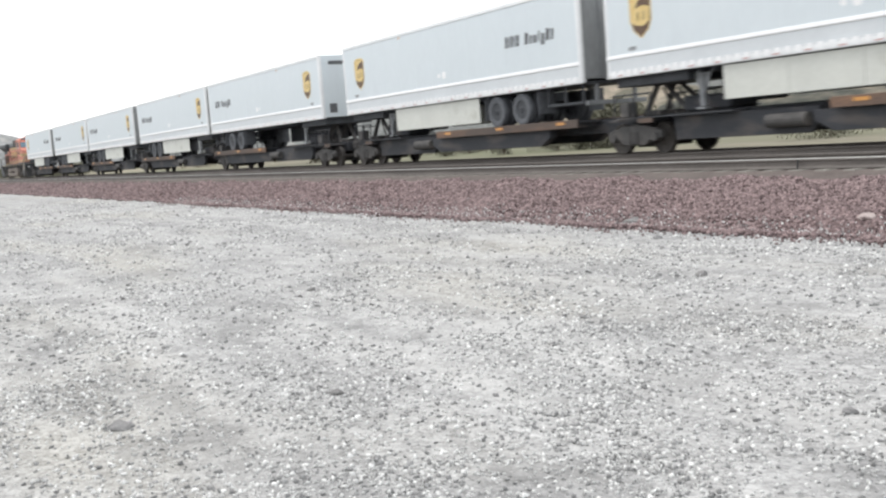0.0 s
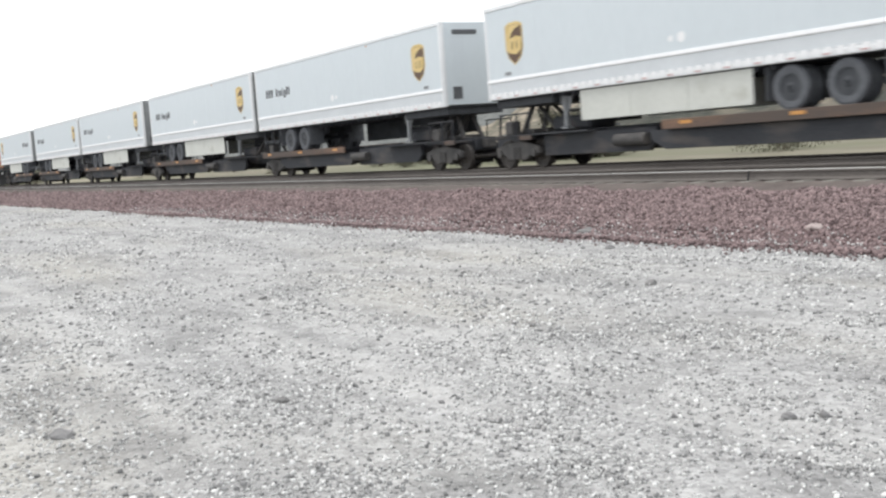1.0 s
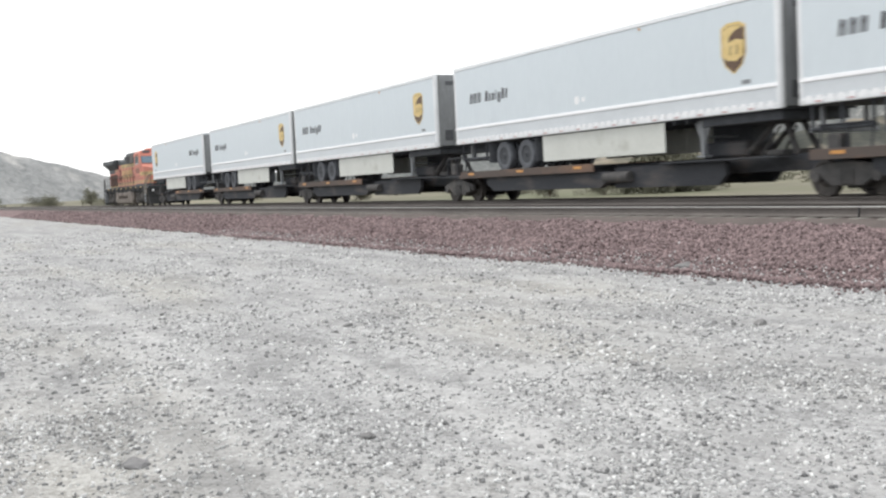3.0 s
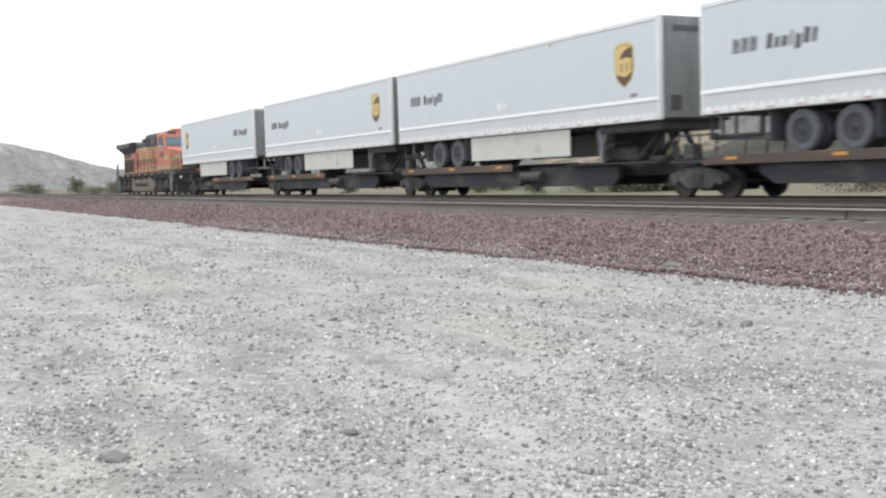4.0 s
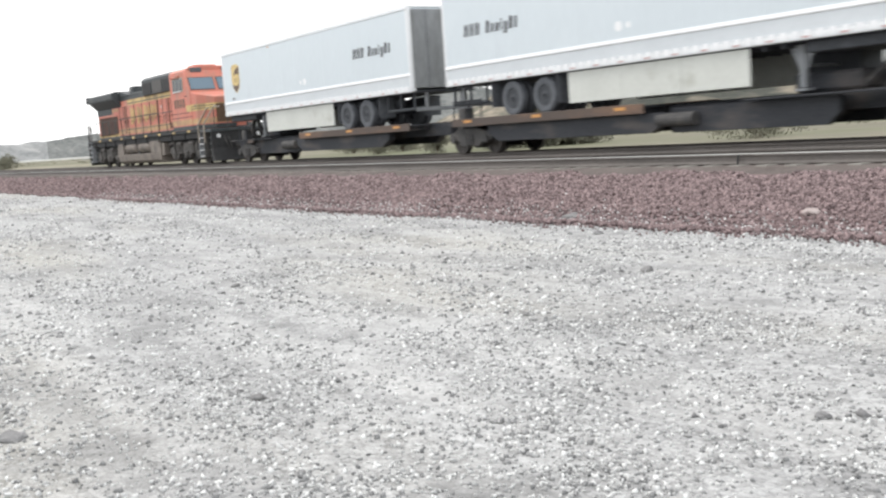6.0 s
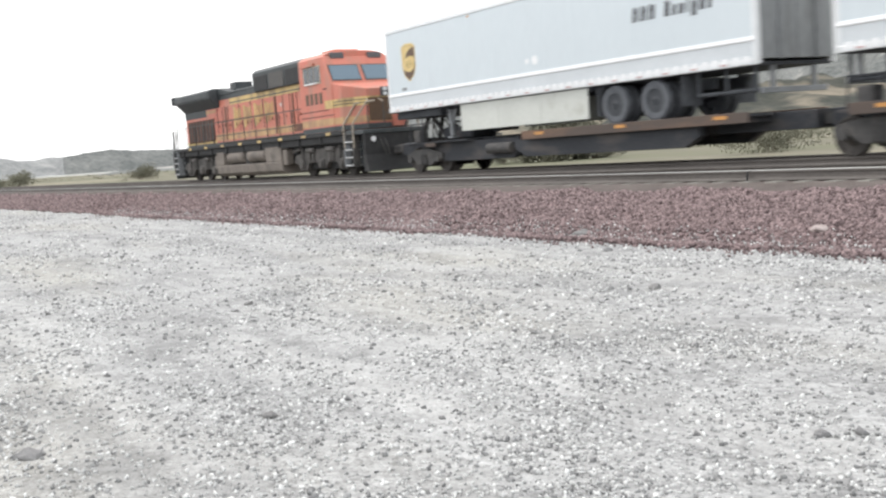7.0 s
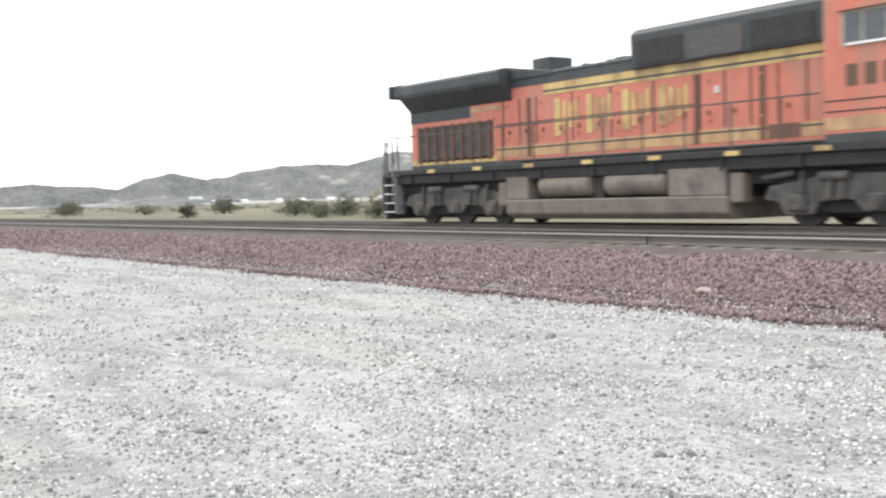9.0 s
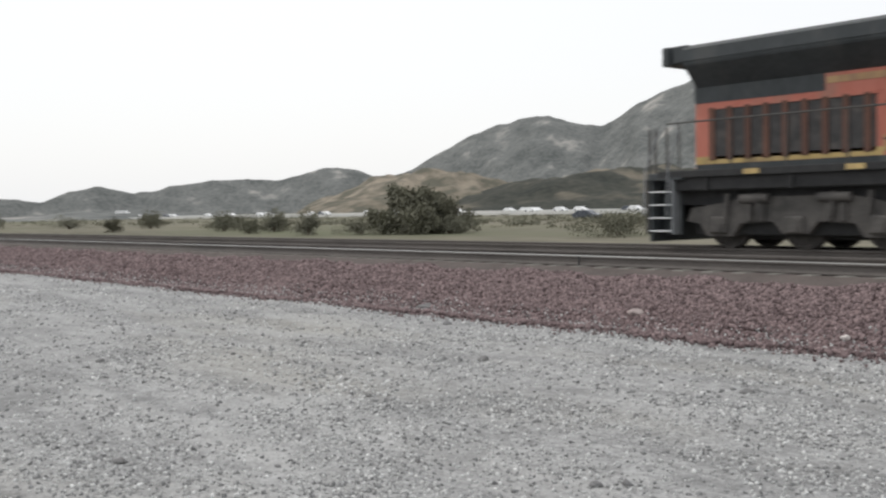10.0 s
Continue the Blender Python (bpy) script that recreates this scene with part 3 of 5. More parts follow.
# ---- plants and distant vehicles ----
def make_bush(name, label, width, height, leaves, seed, trunk=False):
    """A shrub: bent stems from the ground and a ragged crown of small leaves in clumps."""
    rng = random.Random(seed)
    bush = thing(name, label, "shrub" if not trunk else "tree", "valley shrubs")
    bm = fresh()
    tips = []
    for _ in range(9):
        a, s = rng.uniform(0, 6.28), rng.uniform(0.12, 0.42)
        mid = Vector((math.cos(a) * width * s * 0.4, math.sin(a) * width * s * 0.4, height * rng.uniform(0.25, 0.4)))
        tip = Vector((math.cos(a) * width * s, math.sin(a) * width * s, height * rng.uniform(0.5, 0.85)))
        tube(bm, (0, 0, -0.1), mid, 0.02 * height, 6, 0.013 * height)
        tube(bm, mid, tip, 0.013 * height, 5, 0.005 * height)
        tips += [tip, (mid + tip) / 2, mid]
    part("trunk", bm, BARK, bush)
    verts, faces = [], []
    clumps = [t + Vector((rng.gauss(0, 0.09 * width), rng.gauss(0, 0.09 * width), rng.gauss(0, 0.08 * height))) for t in tips for _ in range(3)]
    clumps += [Vector((rng.uniform(-0.45, 0.45) * width, rng.uniform(-0.45, 0.45) * width, rng.uniform(0.05, 0.4) * height)) for _ in range(26)]
    for _ in range(leaves):
        c = rng.choice(clumps) + Vector((rng.gauss(0, 0.055 * width), rng.gauss(0, 0.055 * width), rng.gauss(0, 0.06 * height)))
        c.z = max(c.z, 0.02)
        s = rng.uniform(0.02, 0.045) * height
        a = Vector((rng.gauss(0, 1), rng.gauss(0, 1), rng.gauss(0, 1))).normalized()
        b = a.orthogonal().normalized() * s * 0.6
        i = len(verts)
        verts += [c - a * s, c + b, c + a * s, c - b]
        faces.append((i, i + 1, i + 2, i + 3))
    flat_part("crown", verts, faces, LEAF, bush)
    return bush


def make_plants():
    rng = random.Random(8)
    tree = make_bush("tree", "dense dark green rounded tree beyond the tracks", 5.6, 4.2, 26000, 1, True)
    tree.matrix_basis = pose(-65, 52, -0.1)
    kinds = [make_bush("shrub", "grey-green sagebrush shrub on dry ground", 3.4, 1.7, 3600, 2), make_bush("shrub", "low dark green shrub on dry ground", 4.6, 1.35, 4200, 3),
             make_bush("shrub", "olive green scrub on dry ground", 2.4, 2.0, 3000, 4)]
    first = [(-86, 49), (-95, 58), (-66, 58)]
    for k, (x, y) in zip(kinds, first):
        k.matrix_basis = pose(x, y, -0.05)
    for x, y, s in [(-69.5, 50, 1.25), (-62.5, 53.5, 1.0), (-73, 47, 1.1), (-43.5, 51, 1.3), (-90, 54, 1.3), (-102, 55, 1.3), (-74, 62, 1.2), (-120, 66, 1.5), (-140, 64, 1.6), (-115, 48, 1.1),
                    (-160, 60, 1.6), (-175, 52, 1.3), (-205, 62, 1.8), (-235, 44, 2.0), (-262, 50, 2.2), (-300, 46, 2.2), (-330, 62, 2.4), (-210, 36, 1.7), (-280, 33, 2.0), (-380, 42, 3.0), (-420, 30, 3.4)]:
        copy_thing(rng.choice(kinds), pose(x, y, -0.05, 0, 0, rng.uniform(0, 360))).scale = (s, s, s * rng.uniform(0.8, 1.1))
    # far brush on the valley floor
    verts, faces = [], []
    for _ in range(900):
        y = 80 + 130 * rng.random() ** 1.3
        x = -y / math.tan(math.radians(rng.uniform(9, 62)))
        if noise.noise((x * 0.02, y * 0.035, 3.0)) < 0.02 and rng.random() < 0.85:
            continue
        w = 0.6 + 1.3 * rng.random() ** 2
        h = w * rng.uniform(0.2, 0.35)
        for _ in range(34):
            c = Vector((x + rng.gauss(0, w * 0.4), y + rng.gauss(0, w * 0.4), rng.uniform(0.05, 1) * h))
            a = Vector((rng.gauss(0, 1), rng.gauss(0, 0.6), rng.gauss(0, 0.9))).normalized() * w * 0.11
            b = a.orthogonal().normalized() * w * 0.075
            i = len(verts)
            verts += [c - a, c + b, c + a, c - b]
            faces.append((i, i + 1, i + 2, i + 3))
    tagged(flat_part("far_brush", verts, faces, LEAF), "low sagebrush scattered over the valley floor", "brush", kind="stuff")
    verts, faces = [], []
    for _ in range(380):
        y = 70 + 140 * rng.random() ** 1.2
        x = -y / math.tan(math.radians(rng.uniform(9, 62)))
        w = rng.uniform(0.6, 2.2)
        for _ in range(20):
            c = Vector((x + rng.gauss(0, w * 0.5), y + rng.gauss(0, w * 0.5), rng.uniform(0.0, 0.2)))
            a = Vector((rng.gauss(0, 1), rng.gauss(0, 0.4), rng.gauss(0, 0.5))).normalized() * w * 0.13
            b = a.orthogonal().normalized() * w * 0.05
            i = len(verts)
            verts += [c - a, c + b, c + a, c - b]
            faces.append((i, i + 1, i + 2, i + 3))
    tagged(flat_part("far_grass", verts, faces, DRY_GRASS), "tufts of dry grass scattered over the valley floor", "grass", kind="stuff")
    # dry grass on the far foot of the bank
    verts, faces = [], []
    for _ in range(3600):
        x, y = rng.uniform(-95, 6), rng.uniform(23.6, 34)
        z = max(0, 0.74 * (24.6 - y) / 2.7) if y < 24.6 else 0
        h, lean = rng.uniform(0.08, 0.28), rng.gauss(0, 0.12)
        i = len(verts)
        verts += [(x - 0.035, y, z - 0.02), (x + 0.035, y, z - 0.02), (x + lean, y + rng.gauss(0, 0.1), z + h)]
        faces.append((i, i + 1, i + 2))
    tagged(flat_part("dry_grass", verts, faces, DRY_GRASS), "dry yellow-green grass along the far side of the tracks", "grass", kind="stuff")


def make_car(name, label, mat, length, height, truck=False):
    car = thing(name, label, "truck" if truck else "car", "highway vehicles")
    bm = fresh()
    if truck:
        box(bm, -length / 2, length / 2 - 3.2, -1.25, 1.25, 1.1, height, 0.05)
        part("cargo_box", bm, mat, car)
        part("cab", prism(fresh(), [(length / 2 - 3.0, 0.6), (length / 2, 0.6), (length / 2, 1.7), (length / 2 - 0.7, 2.8), (length / 2 - 3.0, 2.9)], -1.15, 1.15, 0.06), CAR_WHITE, car)
    else:
        part("body", prism(fresh(), [(-length / 2, 0.35), (length / 2, 0.35), (length / 2, 0.75), (length * 0.28, 0.95), (length * 0.1, height), (-length * 0.28, height), (-length * 0.45, 0.95),
                                     (-length / 2, 0.9)], -0.88, 0.88, 0.06), mat, car)
    for x in (-length * 0.32, length * 0.32):
        for y in (-0.95, 0.95):
            part("wheel", tube(fresh(), (x, y - 0.1, 0.36), (x, y + 0.1, 0.36), 0.36, 14), TYRE, car)
    return car


def make_vehicles():
    lorry = make_car("lorry", "white box lorry on the highway", CAR_WHITE, 15.0, 3.9, True)
    car = make_car("car", "white car on the highway", CAR_WHITE, 4.7, 1.5)
    dark = make_car("car", "dark car on the highway", CAR_BLUE, 4.6, 1.45)
    lorry.matrix_basis, car.matrix_basis, dark.matrix_basis = pose(-560, 240, 0.7), pose(-212, 223, 0.62), pose(-188, 225, 0.62)
    rng = random.Random(5)
    tagged(copy_thing(dark, pose(-112, 124, -0.02, 0, 0, 8)), "dark car parked on the dry valley floor")
    for k in range(26):
        copy_thing(car, pose(-150 - k * 23 - rng.uniform(0, 14), rng.choice([223, 227, 236, 240]), 0.62))
    for x in (-235, -247, -285, -330, -342, -398, -430, -470, -486, -520, -560, -610, -170, -150):
        copy_thing(rng.choice([car, car, car, dark]), pose(x, rng.choice([223, 227, 236, 240]), 0.62))


# ---- the train ----
WHEELS = []


def make_wheelset(parent, x, r, gauge=0.755):
    """Two flanged wheels on an axle, turning about their own middle."""
    bm = fresh()
    for side in (-1, 1):
        prof = [(0.1, 0.09), (0.13, 0.075), (r * 0.5, 0.03), (r * 0.86, 0.035), (r * 0.88, 0.065), (r, 0.065), (r, -0.04), (r + 0.028, -0.05), (r + 0.026, -0.07), (r * 0.86, -0.07), (r * 0.82, -0.02),
                (r * 0.4, -0.04), (0.1, -0.08)]
        lathe_y(bm, [(a, side * (gauge + b)) for a, b in prof], 28)
        for k in range(5):
            a = 2 * math.pi * k / 5
            tube(bm, (0.3 * r * math.cos(a), side * (gauge + 0.03), 0.3 * r * math.sin(a)), (0.3 * r * math.cos(a), side * (gauge + 0.1), 0.3 * r * math.sin(a)), 0.025, 6)
    tube(bm, (0, -gauge, 0), (0, gauge, 0), 0.08, 12)
    ob = part("wheelset", bm, WHEEL_STEEL, parent, "steel wheels on an axle", (x, 0, r))
    WHEELS.append((ob, x, r))
    return ob


def make_freight_truck(car, x):
    """A two-axle freight truck."""
    bm = fresh()
    for side in (-1, 1):
        y0, y1 = sorted((side * 0.96, side * 1.1))
        prism(bm, [(x - 1.1, 0.42), (x - 1.1, 0.62), (x - 0.72, 0.72), (x - 0.4, 0.78), (x + 0.4, 0.78), (x + 0.72, 0.72), (x + 1.1, 0.62), (x + 1.1, 0.42), (x + 0.72, 0.44), (x + 0.45, 0.25),
                   (x - 0.45, 0.25), (x - 0.72, 0.44)], y0, y1, 0.015)
        for k in range(-1, 2):
            tube(bm, (x + k * 0.13, side * 1.12, 0.3), (x + k * 0.13, side * 1.12, 0.62), 0.055, 8)
        for k in (-0.86, 0.86):
            tube(bm, (x + k, side * 0.9, 0.46), (x + k, side * 1.16, 0.46), 0.12, 12)
    box(bm, x - 0.22, x + 0.22, -1.05, 1.05, 0.5, 0.82, 0.03)
    truck = part("truck", bm, TRUCK_STEEL, car, "cast steel truck")
    # Dark box added for the shadow between the wheels, where brake beams hang.
    part("brake_beam", box(fresh(), x - 0.42, x + 0.42, -0.66, 0.66, 0.18, 0.52, 0.03), BLACK_GAP, truck)
    for k in (-0.86, 0.86):
        make_wheelset(truck, x + k, 0.42)
    return truck


DECK = 1.05
LENGTH = 16.15


def make_rail_car(left, nose_right, truck_at, extra_truck=None, gap=1.0):
    """One skeleton flat-car unit: middle sill, wheel platforms at the trailer's rear, hitch stand under its nose."""
    car = thing("rail_car", "dark rusty skeleton flat car carrying one road trailer", "rail car", "flat cars of the train")

    def fx(x):
        return x if nose_right else LENGTH - x

    def span(a, b):
        return tuple(sorted((fx(a), fx(b))))

    a, b = -gap * 0.5, LENGTH + gap * 0.5
    bm = fresh()
    extrude_x(bm, [(-0.42, 0.62), (0.42, 0.62), (0.42, 1.02), (0.3, 1.04), (-0.3, 1.04), (-0.42, 1.02)], a, b, 0.015)
    part("centre_sill", bm, CAR_STEEL, car)
    x0, x1 = span(0.3, 8.6)
    for side in (-1, 1):
        y0, y1 = sorted((side * 0.5, side * 1.3))
        bm = fresh()
        box(bm, x0, x1, y0, y1, DECK - 0.07, DECK, 0.01)
        for k in range(9):
            xx = x0 + 0.2 + k * (x1 - x0 - 0.4) / 8
            box(bm, xx - 0.05, xx + 0.05, *sorted((side * 0.4, side * 1.26)), DECK - 0.2, DECK - 0.075)
        platform = part("wheel_platform", bm, CAR_STEEL, car)
        y0, y1 = sorted((side * 1.305, side * 1.36))
        bm = box(fresh(), x0 - 0.02, x1 + 0.02, y0, y1, DECK - 0.2, DECK + 0.04, 0.008)
        part("deck_edge", bm, CAR_RUST, platform, "rust-orange deck edge")
        for k in range(3):
            xx = x0 + 0.8 + k * (x1 - x0 - 1.6) / 2
            y0, y1 = sorted((side * 1.362, side * 1.368))
            part("reflector", box(fresh(), xx - 0.2, xx + 0.2, y0, y1, DECK - 0.09, DECK - 0.01), REFLECTOR, platform)
        # deep side girder under the platform and on towards the hitch
        y0, y1 = sorted((side * 0.95, side * 1.2))
        g0, g1 = span(1.9, 9.2)
        bm = prism(fresh(), [(g0 + 0.5, 0.36), (g1 - 0.5, 0.36), (g1, 0.62), (g1, DECK - 0.21), (g0, DECK - 0.21), (g0, 0.62)], y0, y1, 0.01)
        part("side_girder", bm, CAR_STEEL, car)
        g0, g1 = span(9.2, 13.9)
        bm = prism(fresh(), [(g0, 0.34), (g1 - 0.3, 0.34), (g1, 0.6), (g1, 0.94), (g0, 0.94)], *sorted((side * 0.85, side * 1.0)), 0.01)
        part("side_girder", bm, CAR_STEEL, car)
        w0, w1 = span(8.9, 10.6)
        part("air_tank", tube(fresh(), (w0, side * 1.12, 0.66), (w1 - 0.5, side * 1.12, 0.66), 0.16, 14), TRUCK_STEEL, car, "grimy brake reservoir")
        s0, s1 = span(11.6, LENGTH - 0.2)
        part("side_walk", box(fresh(), s0, s1, *sorted((side * 0.6, side * 1.25)), 0.96, 1.0, 0.008), CAR_STEEL, car)
    # hitch
    h = fx(LENGTH - 0.95)
    bm = fresh()
    tilt = 1 if nose_right else -1
    for y in (-0.38, 0.38):
        tube(bm, (h - tilt * 1.25, y, 1.02), (h, y * 0.7, 2.02), 0.07, 8)
        tube(bm, (h + tilt * 0.55, y, 1.02), (h, y * 0.7, 2.02), 0.08, 8)
        tube(bm, (h - tilt * 0.7, y, 1.02), (h - tilt * 0.1, y * 0.7, 1.75), 0.035, 6)
    box(bm, h - 0.42, h + 0.42, -0.48, 0.48, 2.0, 2.07, 0.02)
    box(bm, h - 0.3, h + 0.3, -0.62, 0.62, 1.02, 1.16, 0.02)
    part("hitch", bm, TRUCK_STEEL, car, "black steel hitch stand")
    # Dark box added where the space under the trailer's nose is dim.
    part("hitch_housing", box(fresh(), *span(12.4, 14.1), -0.5, 0.5, 1.04, 1.45, 0.06), CAR_STEEL, car, "added dark box by the hitch")
    # brake gear and end platform by the truck
    for tx in [t for t in (truck_at, extra_truck) if t is not None]:
        make_freight_truck(car, tx)
        for side in (-1, 1):
            bm = fresh()
            box(bm, tx - 0.9, tx + 0.9, *sorted((side * 0.5, side * 1.2)), 0.9, 0.97, 0.01)
            for k in (-0.7, 0.1, 0.75):
                tube(bm, (tx + k, side * 1.18, 0.9), (tx + k + 0.1, side * 1.18, 1.65), 0.025, 6)
            tube(bm, (tx - 0.7, side * 1.18, 1.62), (tx + 0.85, side * 1.18, 1.62), 0.022, 6)
            part("end_platform", bm, CAR_STEEL, car)
        part("brake_valve", box(fresh(), tx - 0.5, tx - 0.1, -1.15, -0.8, 1.0, 1.42, 0.04), TRUCK_STEEL, car, "grey brake valve box")
        part("rust_plate", box(fresh(), tx + 0.35, tx + 0.95, -1.25, -1.2, 0.84, 0.99, 0.01), CAR_RUST, car, "orange rusty end plate")
    for e in (a, b):
        part("coupler", box(fresh(), e - 0.35, e + 0.35, -0.17, 0.17, 0.68, 0.98, 0.03), TRUCK_STEEL, car)
    return car


def shield(bm, cx, cz, w, h, y0, y1):
    pts = [(-0.5, 0.42), (-0.25, 0.5), (0.25, 0.5), (0.5, 0.42), (0.5, -0.12), (0.36, -0.33), (0.0, -0.5), (-0.36, -0.33), (-0.5, -0.12)]
    return prism(bm, [(cx + a * w, cz + b * h) for a, b in pts], y0, y1)


def make_trailer(nose_right, skirted=True, nose=None):
    """A 16 m road trailer: smooth sides, bright riveted bottom rail, skirt, tandem wheels, landing gear."""
    trailer = thing("road_trailer", "pale grey box trailer with gold shield emblem riding a flat car", "trailer", "road trailers on the train")
    BOT, TOP, HALF = 2.1, 4.88, 1.3

    def fx(x):
        return x if nose_right else LENGTH - x

    def span(a, b):
        return tuple(sorted((fx(a), fx(b))))

    part("body", box(fresh(), 0.02, LENGTH - 0.02, -HALF, HALF, BOT + 0.4, TOP - 0.06, 0.02), TRAILER_SIDE, trailer)
    # side sheets with fine seams
    for side in (-1, 1):
        for k in range(13):
            x0, x1 = 0.12 + k * 1.225, 0.12 + (k + 1) * 1.225 - 0.006
            y0, y1 = sorted((side * HALF, side * (HALF + 0.004)))
            part("side_sheet", box(fresh(), x0, x1, y0, y1, BOT + 0.44, TOP - 0.14), TRAILER_SIDE, trailer)
        y0, y1 = sorted((side * (HALF - 0.02), side * (HALF + 0.02)))
        part("top_rail", box(fresh(), 0, LENGTH, y0, y1, TOP - 0.13, TOP, 0.012), TRAILER_RAIL, trailer, "pale aluminium top rail")
        bm = extrude_x(fresh(), [(side * (HALF - 0.05), BOT), (side * (HALF + 0.02), BOT), (side * (HALF + 0.028), BOT + 0.12), (side * (HALF + 0.006), BOT + 0.14), (side * (HALF - 0.05), BOT + 0.14)], 0, LENGTH)
        rail = part("bottom_rail", bm, TRAILER_RAIL, trailer, "bright aluminium bottom rail with a row of pads")
        part("rail_web", box(fresh(), 0, LENGTH, *sorted((side * (HALF - 0.03), side * (HALF + 0.006))), BOT + 0.141, BOT + 0.5), WEB_GREY, rail, "grey rail web")
        bm = extrude_x(fresh(), [(side * (HALF - 0.03), BOT + 0.501), (side * (HALF + 0.012), BOT + 0.501), (side * (HALF + 0.03), BOT + 0.53), (side * (HALF + 0.018), BOT + 0.61), (side * (HALF - 0.03), BOT + 0.63)], 0, LENGTH)
        part("rail_lip", bm, WHITE_PLATE, rail, "white upper lip")
        if side < 0:
            for k in range(52):
                x = 0.18 + k * 0.305
                part("rail_pad", prism(fresh(), [(x, BOT + 0.03), (x + 0.25, BOT + 0.015), (x + 0.23, BOT + 0.19), (x + 0.05, BOT + 0.2)], -HALF - 0.05, -HALF - 0.025), WHITE_PLATE, rail)
                if k % 3 == 1:
                    part("tape", box(fresh(), x + 0.02, x + 0.2, -HALF - 0.055, -HALF - 0.0505, BOT + 0.04, BOT + 0.075), TAPE, rail, "faded red reflective tape")
    part("roof", box(fresh(), 0.0, LENGTH, -HALF + 0.02, HALF - 0.02, TOP - 0.055, TOP - 0.01, 0.01), TRAILER_RAIL, trailer)
    # nose: rounded corner posts and front wall
    n0, n1 = span(LENGTH - 0.02, LENGTH + 0.03)
    # The front wall takes the shade-darkened end colour unless nose is given.
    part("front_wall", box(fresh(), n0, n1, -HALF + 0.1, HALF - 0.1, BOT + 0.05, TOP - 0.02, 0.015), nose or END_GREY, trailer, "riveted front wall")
    for side in (-1, 1):
        for e in (LENGTH - 0.06, 0.06):
            part("corner_post", tube(fresh(), (fx(e), side * (HALF - 0.075), BOT + 0.02), (fx(e), side * (HALF - 0.075), TOP - 0.005), 0.1, 14), TRAILER_RAIL, trailer)
    e0, e1 = span(LENGTH + 0.03, LENGTH + 0.05)
    part("document_box", box(fresh(), e0, e1, -0.95, -0.6, BOT + 0.25, BOT + 0.65, 0.005), CHARCOAL, trailer, "dark document box")
    part("front_lettering", box(fresh(), e0, e1, -0.85, 0.1, TOP - 0.42, TOP - 0.27), CHARCOAL, trailer, "dark lettering bar")
    # rear doors
    r0, r1 = span(-0.035, 0.02)
    for y0, y1 in ((-1.22, -0.01), (0.01, 1.22)):
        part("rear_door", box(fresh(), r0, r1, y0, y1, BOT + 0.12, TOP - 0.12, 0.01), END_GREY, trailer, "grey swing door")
        part("lock_rod", tube(fresh(), (fx(-0.06), (y0 + y1) / 2, BOT + 0.1), (fx(-0.06), (y0 + y1) / 2, TOP - 0.12), 0.02, 8), HUB, trailer)
    part("underframe", box(fresh(), 0.05, LENGTH - 0.05, -HALF + 0.06, HALF - 0.06, BOT - 0.02, BOT + 0.06), TRAILER_DARK, trailer)
    for k in range(16):
        x = fx(5.2 + k * 0.5)
        part("cross_member", box(fresh(), x - 0.04, x + 0.04, -1.2, 1.2, BOT - 0.12, BOT - 0.022), TRAILER_DARK, trailer)
    # bogie
    b0, b1 = span(1.9, 5.6)
    bm = fresh()
    for y in (-0.5, 0.5):
        box(bm, b0, b1, y - 0.07, y + 0.07, BOT - 0.4, BOT - 0.13, 0.01)
    for x in (3.27, 4.72):
        tube(bm, (fx(x), -1.0, DECK + 0.5), (fx(x), 1.0, DECK + 0.5), 0.07, 10)
        for y in (-0.5, 0.5):
            box(bm, fx(x) - 0.14, fx(x) + 0.14, y - 0.1, y + 0.1, DECK + 0.5, BOT - 0.38, 0.02)
    part("bogie_frame", bm, TRAILER_DARK, trailer)
    for x in (3.27, 4.72):
        for y, o in ((-1.12, -1), (-0.79, -1), (0.79, 1), (1.12, 1)):
            bm = lathe_y(fresh(), [(0.28, 0.0), (0.3, -0.12), (0.42, -0.135), (0.48, -0.12), (0.5, -0.07), (0.5, 0.07), (0.48, 0.12), (0.42, 0.135), (0.3, 0.12), (0.28, 0.001)], 30)
            wheel = part("tyre", bm, TYRE, trailer, "", (fx(x), y, DECK + 0.5))
            if abs(y) > 1:
                bm = lathe_y(fresh(), [(0.29, 0.1), (0.285, 0.05), (0.2, 0.0), (0.14, 0.0), (0.12, 0.1), (0.05, 0.13), (0.04, -0.1), (0.29, -0.1)] if o > 0 else
                             [(0.29, -0.1), (0.285, -0.05), (0.2, 0.0), (0.14, 0.0), (0.12, -0.1), (0.05, -0.13), (0.04, 0.1), (0.29, 0.1)], 24)
                for k in range(8):
                    a = math.pi * k / 4
                    tube(bm, (0.17 * math.cos(a), o * -0.01, 0.17 * math.sin(a)), (0.17 * math.cos(a), o * 0.035, 0.17 * math.sin(a)), 0.018, 6)
                part("hub", bm, TRAILER_DARK, wheel, "dark recessed hub")
    for y in (-0.95, 0.95):
        part("mud_flap", box(fresh(), *span(5.34, 5.36), y - 0.32, y + 0.32, DECK + 0.25, BOT - 0.05), TYRE, trailer)
        part("mud_flap", box(fresh(), *span(2.3, 2.32), y - 0.32, y + 0.32, DECK + 0.3, BOT - 0.05), TYRE, trailer)
    part("rear_bumper", box(fresh(), *span(0.06, 0.16), -1.1, 1.1, DECK + 0.42, DECK + 0.55, 0.01), HUB, trailer)
